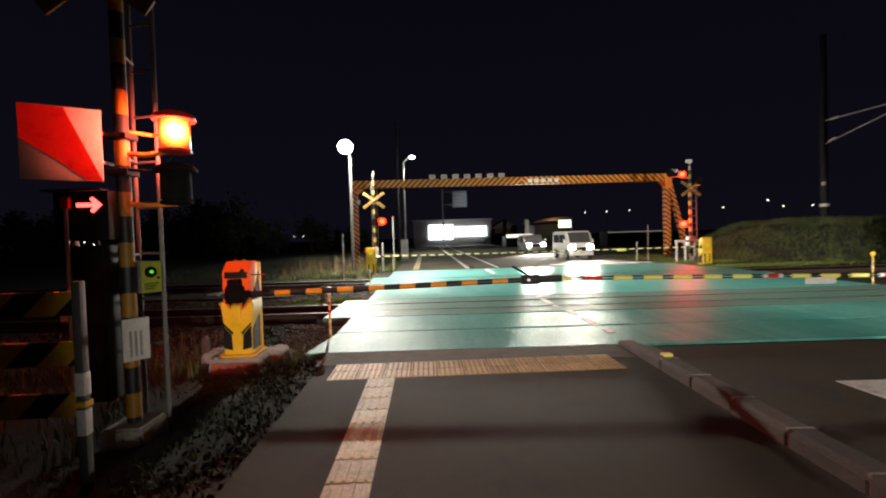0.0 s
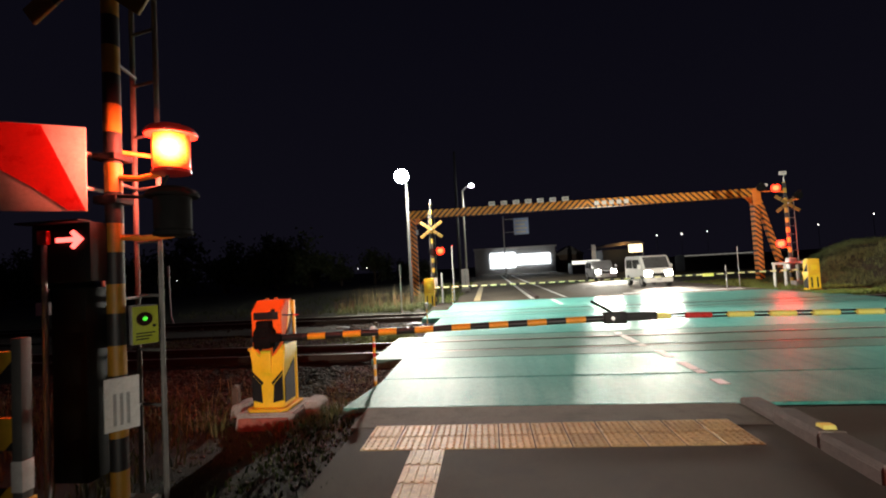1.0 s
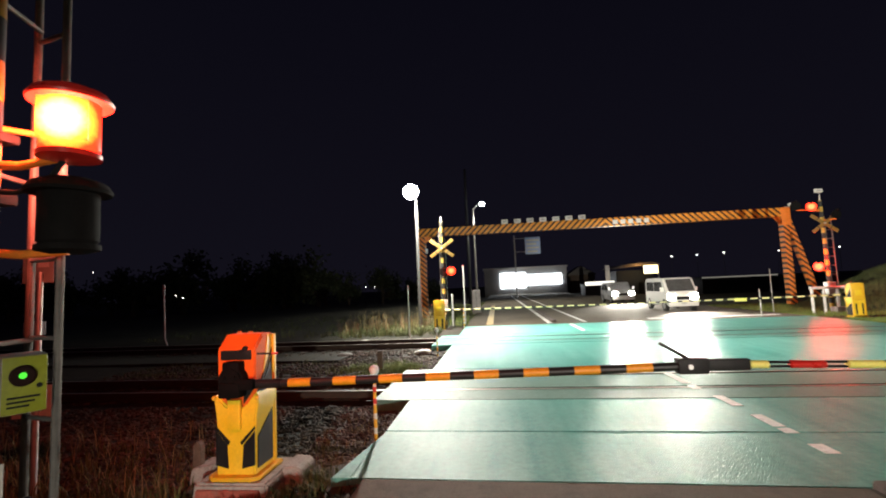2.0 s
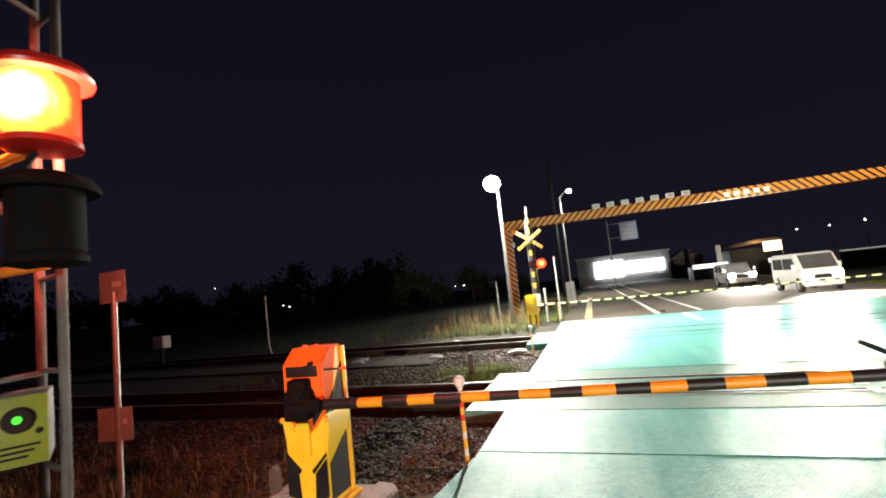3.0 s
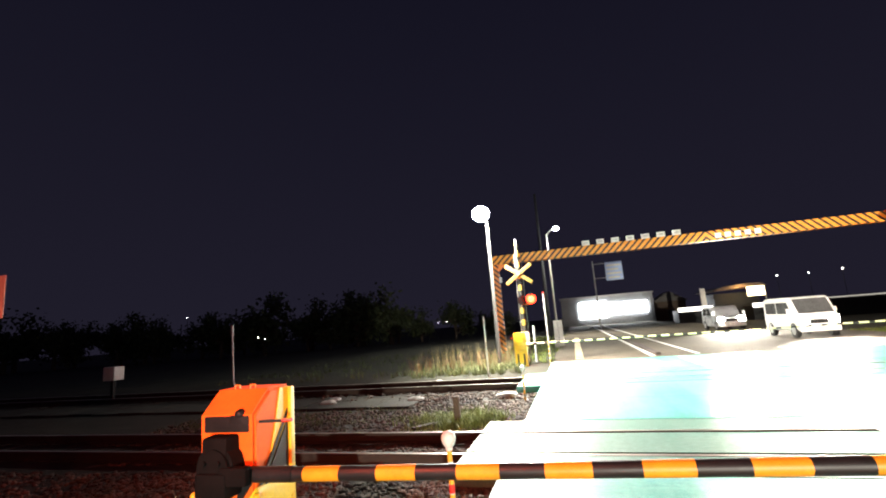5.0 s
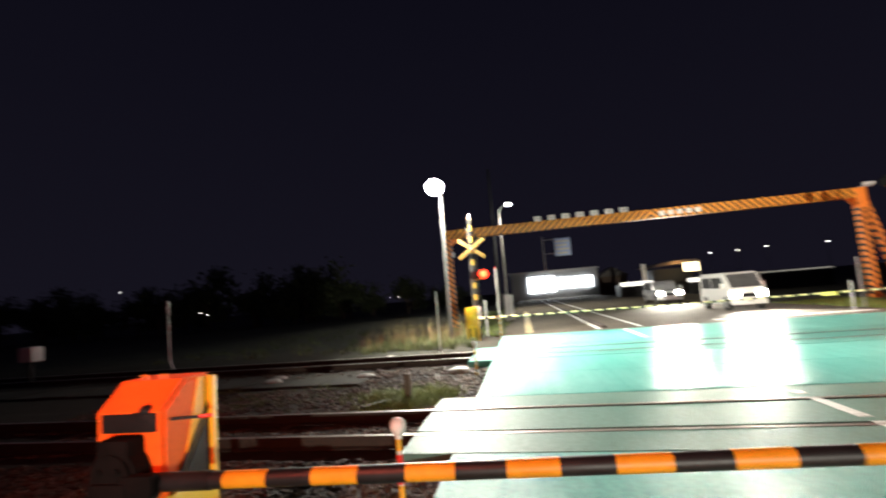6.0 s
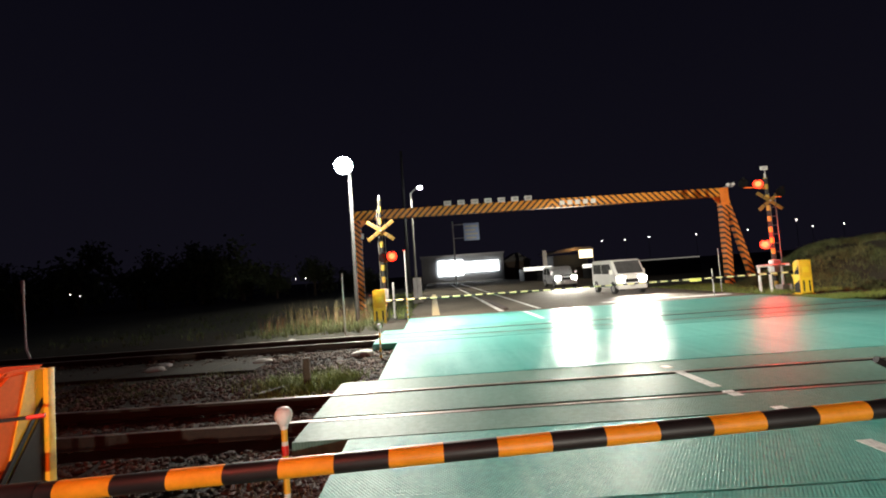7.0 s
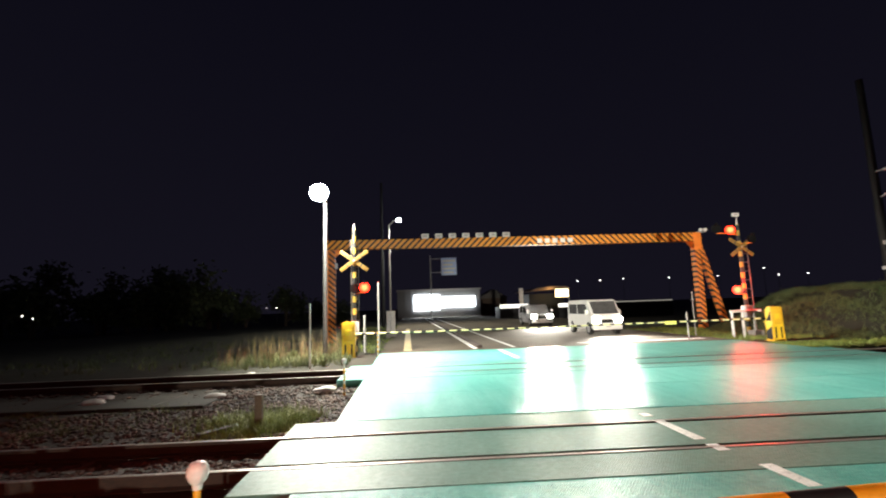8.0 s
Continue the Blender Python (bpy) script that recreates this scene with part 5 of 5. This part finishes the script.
for k in range(5):
    part("text_bar", box(7.0 + 0.42 * k, 7.26 + 0.42 * k, -0.228, -0.219, 4.88, 5.12), M["whitepaint"], ga, "white bar of unreadable writing")

# small posts and rails on the far side
def plain_post(loc, h, r, mt, label, cap=None):
    t = thing("post", label, "post", loc, 0, "posts on the far side")
    part("shaft", rod((0, 0, 0), (0, 0, h), r, None, 12), mt, t)
    part("cap", rod((0, 0, h), (0, 0, h + 0.05), r * 1.25, r * 0.8, 12), cap or mt, t)


plain_post((-1.66, 22.6, -0.1), 1.4, 0.045, M["dimpaint"], "short white post behind the barrier machine")
plain_post((-1.16, 23.4, -0.1), 2.75, 0.035, M["dimpaint"], "slim pale post with a red cap", M["redplastic"])
plain_post((10.75, 21.3, -0.1), 1.1, 0.02, M["dimpaint"], "short grey post beside the far road")
plain_post((12.15, 23.0, -0.1), 1.9, 0.016, M["dimpaint"], "thin grey post in the verge")
cb = thing("roadside_cabinet", "white roadside cabinet beside the far footpath", "cabinet", (-0.95, 31, -0.1), 0)
part("case", box(-0.25, 0.25, -0.2, 0.2, 0.25, 1.55, 0.03), M["whitepaint"], cb)
part("plinth", box(-0.28, 0.28, -0.23, 0.23, 0, 0.25, 0.01), M["concrete"], cb)
part("door_seam", box(-0.006, 0.006, -0.204, -0.198, 0.3, 1.5), M["black"], cb)
gr = thing("guard_rail", "white pipe guard rail round the signal mast", "guard rail", (13.1, 22.0, -0.1), 0)
for x in (0.0, 0.45, 0.95):
    part("post", rod((x, 0, 0), (x, 0, 1.12), 0.05, None, 12), M["whitepaint"], gr)
part("rail", rod((-0.06, 0, 1.08), (1.25, 0, 1.08), 0.055, None, 12), M["whitepaint"], gr)
part("base_block", box(0.75, 1.15, -0.2, 0.2, 0, 0.3, 0.02), M["concrete"], gr)


# ---------------------------------------------------------------- vehicles
def vehicle(name, label, category, loc, L, W, H, hood, paint, van):
    t = thing(name, label, category, loc, 0)
    # front faces -y, the origin is under the front's middle
    if van:
        prof = [(0.03, 0.28), (L - 0.03, 0.28), (L, 0.6), (L - 0.05, 1.0), (L - 0.10, H - 0.12), (L - 0.25, H), (0.75, H), (0.55, H - 0.06), (0.12, 1.0), (0.02, 0.92), (0.0, 0.5)]
        glass_side = [(0.52, 0.98), (0.80, H - 0.20), (L - 0.35, H - 0.20), (L - 0.28, 0.98)]
        screen = [(0.09, 0.985), (0.115, 0.965), (0.555, H - 0.10), (0.53, H - 0.08)]
    else:
        prof = [(0.04, 0.25), (L - 0.04, 0.25), (L, 0.55), (L - 0.05, 0.95), (L - 0.35, H - 0.05), (L - 0.7, H), (1.55, H), (1.35, H - 0.05), (0.85, 0.95), (0.15, 0.82), (0.0, 0.6)]
        glass_side = [(1.2, 0.95), (1.55, H - 0.12), (L - 0.65, H - 0.12), (L - 0.3, 0.95)]
        screen = [(0.90, 0.965), (0.925, 0.945), (1.36, H - 0.10), (1.335, H - 0.085)]
    body = part("body", prism(prof, "x", -W / 2, W / 2, 0.05), paint, t)
    part("windscreen", prism(screen, "x", -W / 2 + 0.10, W / 2 - 0.10, 0.004), M["glass"], body, "dark windscreen")
    for s in (-1, 1):
        a, b = glass_side[0], glass_side[1]
        mid = (glass_side[1][0] + glass_side[2][0]) / 2
        part("side_window", prism([a, b, (mid - 0.04, b[1]), (mid - 0.04, a[1])], "x", s * (W / 2 - 0.01), s * (W / 2 + 0.004)), M["glass"], body, "dark side window")
        part("side_window", prism([(mid + 0.04, a[1]), (mid + 0.04, b[1]), glass_side[2], glass_side[3]], "x", s * (W / 2 - 0.01), s * (W / 2 + 0.004)), M["glass"], body, "dark side window")
        hx = s * (W / 2 - 0.20)
        part("headlight", box(hx - 0.18, hx + 0.18, -0.035, 0.05, 0.58, 0.84, 0.03), E_HEAD, t, "blazing white headlight")
        part("mirror", box(s * (W / 2 + 0.02) - 0.02, s * (W / 2 + 0.16), 0.42, 0.50, 0.98, 1.18, 0.02), paint, t)
        for wy in (0.55, L - 0.6):
            w = part("wheel", rod((s * (W / 2 - 0.17), wy, 0.28), (s * (W / 2 + 0.005), wy, 0.28), 0.28, None, 24, None, 0.03), M["tyre"], t, "black tyre")
            part("rim", rod((s * (W / 2), wy, 0.28), (s * (W / 2 + 0.012), wy, 0.28), 0.17, None, 18, None, 0.004), M["galv"], w)
            part("wheel_arch", turned([(0.30, -0.01), (0.335, 0.0), (0.335, 0.012), (0.30, 0.016)], (0, 0, 0), 24), M["rubber"], t).matrix_basis = Matrix.Translation((s * (W / 2 - 0.004), wy, 0.29)) @ pose(0, 0, 0, 0, 90, 0)
    part("bumper", box(-W / 2 + 0.02, W / 2 - 0.02, -0.05, 0.08, 0.24, 0.50, 0.03), paint, t)
    part("grille", box(-0.34, 0.34, -0.012, 0.03, 0.56, 0.72, 0.01), M["black"], t)
    np_ = part("number_plate", box(-0.17, 0.17, -0.062, -0.048, 0.32, 0.48, 0.004), M["whitepaint"], t, "pale number plate")
    part("text_bar", box(-0.12, 0.12, -0.066, -0.061, 0.36, 0.43), M["galv"], np_, "plain bar in place of writing")
    for s in (-1, 1):
        part("wiper", rod((s * 0.35, 0.09 if van else 0.88, 1.02 if van else 0.97), (s * 0.05, 0.11 if van else 0.92, 1.04 if van else 0.985), 0.012, None, 6), M["black"], t)
    return t


vehicle("minivan", "small white box van waiting with headlights on", "van", (9.48, 25.55, -0.005), 3.4, 1.44, 1.67, 0.4, M["vanpaint"], True)
vehicle("car", "dark silver car waiting behind the van, headlights on", "car", (9.40, 35.95, -0.005), 3.6, 1.56, 1.52, 0.9, M["carpaint"], False)

# ---------------------------------------------------------------- distance
bd = thing("roadside_store", "long low grey building with bright white illuminated signs", "building", (5.5, 85, -0.42), 0)
part("wall", box(-7.3, 7.4, 0, 9, 0, 5.0, 0.03), M["wallgrey"], bd)
part("roof", box(-7.5, 7.6, -0.3, 9.3, 5.0, 5.25, 0.04), M["galv"], bd)
part("plinth", box(-7.3, 7.4, -0.12, 0.0, 0, 0.5, 0.02), M["concrete"], bd)
part("illuminated_sign", box(-4.4, 0.1, -0.35, -0.12, 1.55, 4.25, 0.06), E_SIGN, bd, "glaring white sign box")
part("illuminated_sign", box(0.3, 6.4, -0.35, -0.12, 2.0, 3.8, 0.06), E_SIGN, bd, "glaring white sign box")
for k in range(14):
    part("cladding_rib", box(-7.0 + 1.07 * k, -6.92 + 1.07 * k, -0.06, 0.0, 0.5, 5.0), M["wallgrey"], bd)

hs = thing("outbuilding", "small dark gabled outbuilding beside the roadside store", "building", (17.2, 95, -0.42), 0)
part("wall", box(-2.6, 2.6, 0, 6, 0, 3.6, 0.03), M["wood"], hs)
part("roof", prism([(-3.0, 3.5), (3.0, 3.5), (0.0, 5.3)], "y", -0.4, 6.4, 0.04), M["darksteel"], hs, "dark pitched roof")
part("door", box(-0.5, 0.5, -0.05, 0.0, 0, 2.05, 0.01), M["black"], hs)

gs = thing("guide_sign", "blue road guide sign on a cantilever pole", "road sign", (2.75, 57, -0.3), 0)
part("pole", rod((0, 0, 0), (0, 0, 7.9), 0.10, 0.08, 14), M["galv"], gs)
part("arm", rod((0, 0, 7.5), (1.4, 0, 7.5), 0.04, None, 10), M["galv"], gs)
part("arm", rod((0, 0, 5.9), (1.4, 0, 5.9), 0.04, None, 10), M["galv"], gs)
pnl = part("sign_panel", box(1.25, 3.05, -0.09, -0.04, 5.55, 7.6, 0.02), M["bluesign"], gs, "blue sign panel with pale rows")
for z, a, b in ((7.2, 1.4, 2.9), (6.75, 1.4, 2.6), (6.3, 1.4, 2.9), (5.85, 1.5, 2.7)):
    part("text_bar", box(a, b, -0.10, -0.088, z - 0.09, z + 0.12), M["whitepaint"], pnl, "white bar of unreadable writing")

sh = thing("roadside_shop", "small shop with a wide lit canopy roof", "building", (17.2, 62, -0.42), 0)
part("wall", box(-1.6, 2.9, 0, 5, 0, 3.3, 0.03), M["black"], sh, "dark shop front")
part("canopy", prism([(-2.4, 3.60), (-1.2, 3.95), (0.6, 4.15), (2.4, 4.1), (3.0, 3.8), (0.4, 3.72), (-1.6, 3.52)], "y", -2.6, 5.2, 0.04), M["wood"], sh, "wide canopy roof lit from below")
part("lit_sign", box(0.95, 2.6, -2.7, -2.6, 2.75, 3.75, 0.02), E_SHOP, sh, "warm lit sign box under the canopy")
part("canopy_post", rod((2.75, -2.3, 0), (2.75, -2.3, 3.75), 0.08, None, 10), M["darksteel"], sh)
bn_ = thing("shop_banner", "narrow pale banner sign standing before the shop", "banner", (13.8, 60, -0.42), 0)
part("pole", rod((0, 0, 0), (0, 0, 4.1), 0.04, None, 8), M["galv"], bn_)
part("cloth", box(0.04, 0.5, -0.02, 0.02, 1.6, 4.0, 0.01), M["whitepaint"], bn_)
# pale strips given emission to stand for light falling on them
for x0, x1, y, z, lb in ((10.9, 14.3, 58, 1.2, "low pale strip behind the cars with an added glow"), (18.0, 19.9, 58, 1.1, "low pale strip behind the cars with an added glow"), (25.0, 33.5, 60, 1.45, "thin pale distant strip with a dim added glow")):
    q = thing("lit_frontage", lb, "building", ((x0 + x1) / 2, y, -0.42), 0)
    w = (x1 - x0) / 2
    part("wall", box(-w, w, 0.05, 3, 0, z + 0.6, 0.03), M["black"], q)
    part("glow_strip", box(-w, w, -0.02, 0.05, z + 0.42, z + (0.85 if w < 3 else 0.55), 0.01), E_RAIL if w < 3 else E_DIM, q, "pale strip with added glow")


def light_dot(x, y, z, r=0.12):
    t = thing("distant_lamp", "distant lamp on a thin pole, a point of light", "street lamp", (x, y, -0.42), 0, "distant lamps")
    part("pole", rod((0, 0, 0), (0, 0, z + 0.36), 0.04, 0.03, 8), M["black"], t)
    part("lens", ball((0, -0.1, z + 0.42), r, None, 1), E_DOT, t)


# catenary mast and wires on the right
ct = thing("catenary_mast", "tall dark railway catenary mast with bracket arms", "catenary mast", (22.6, 24.0, 1.0), 0)
part("mast", rod((0, 0, 0), (0, 0, 11.0), 0.19, 0.15, 16), M["black"], ct)
part("band", rod((0, 0, 1.6), (0, 0, 1.75), 0.225, None, 16), M["whitepaint"], ct, "pale number band")
part("bracket_arm", rod((0, 0, 6.3), (-0.6, -7.2, 6.0), 0.045, None, 10), M["galv"], ct)
part("bracket_arm", rod((0, 0, 5.0), (-0.5, -5.5, 6.0), 0.045, None, 10), M["galv"], ct)
part("insulator", rod((-0.05, -0.5, 6.28), (-0.09, -1.0, 6.26), 0.07, None, 12), M["whitepaint"], ct)
part("insulator", rod((-0.04, -0.4, 5.1), (-0.08, -0.8, 5.2), 0.07, None, 12), M["whitepaint"], ct)
part("number_plate", box(-0.32, -0.12, -0.25, -0.2, 2.75, 2.95, 0.01), M["whitepaint"], ct)
for x, y, z in ((29, 80, 5.2), (33.8, 82, 5.3), (38, 82, 5.5), (47.6, 84, 5.5), (57, 84, 5.6), (59.5, 76, 6.3), (65.5, 80, 5.3), (71, 80, 5.4)):
    light_dot(x, y, z, 0.085)
for x, y, z in ((-42, 58, 2.2), (-41.3, 58.5, 1.9), (-62, 66, 6.5), (-21.2, 70, 2.3), (-19.6, 70, 2.3), (-18.2, 70, 2.3)):
    light_dot(x, y, z, 0.05)


# trees along the left horizon
def tree(loc, h, seed, label):
    rnd = np.random.RandomState(seed)
    t = thing("tree", label, "tree", loc, 0, "trees on the horizon")
    trunk = rod((0, 0, 0), (0.1, 0, h * 0.45), h * 0.035, h * 0.02, 10)
    ends = []
    for k in range(14):
        a, el = rnd.uniform(0, 6.28), rnd.uniform(0.1, 1.25)
        l, z0 = h * rnd.uniform(0.20, 0.45), h * rnd.uniform(0.08, 0.45)
        e = (0.05 + math.cos(a) * math.cos(el) * l, math.sin(a) * math.cos(el) * l, z0 + math.sin(el) * l)
        rod((0.05, 0, z0), e, h * 0.014, h * 0.005, 6, trunk)
        ends.append(np.array(e))
    part("trunk", trunk, M["bark"], t)
    V, F = [], []
    for k in range(1700):
        c = ends[rnd.randint(len(ends))] + rnd.normal(0, 1, 3) * h * np.array([0.085, 0.085, 0.075])
        s = h * rnd.uniform(0.022, 0.045)
        u, w = rnd.normal(0, 1, 3), rnd.normal(0, 1, 3)
        u, w = u / np.linalg.norm(u) * s, w / np.linalg.norm(w) * s * 0.7
        i = len(V)
        V += [tuple(c - u), tuple(c + w), tuple(c + u), tuple(c - w)]
        F.append((i, i + 1, i + 2, i + 3))
    me = bpy.data.meshes.new("crown"); me.from_pydata(V, [], F); me.materials.append(M["leaf"])
    o = new("crown", me); o.parent = t
    return t


kinds = [tree((-24, 62, -0.45), 9.5, 3, "dark leafy tree on the night horizon"), tree((-44, 62, -0.45), 10.0, 5, "dark spreading tree on the night horizon"), tree((-33, 66, -0.45), 8.5, 8, "dark leafy tree on the night horizon")]
rt = np.random.RandomState(4)
for x, y, s in ((-18, 74, .85), (-28, 60, .8), (-38, 64, .95), (-50, 60, .9), (-57, 64, .8), (-64, 60, .85), (-72, 62, 1.0), (-80, 58, 1.1), (-88, 56, 1.2), (-95, 50, 1.3), (-34, 74, 1.0), (-14, 80, .6), (-99, 40, 1.3), (-105, 30, 1.2), (-21, 66, .6), (-26, 70, .75), (-31, 58, .55), (-41, 70, .9), (-47, 66, .7), (-54, 70, .95), (-60, 58, .6), (-68, 68, .9), (-76, 66, .9), (-84, 64, 1.1), (-92, 60, 1.2), (-10, 72, .45)):
    copy_thing(kinds[rt.randint(3)], pose(x, y, -0.45, 0, 0, rt.uniform(0, 360)) @ Matrix.Diagonal((s, s, s, 1)))
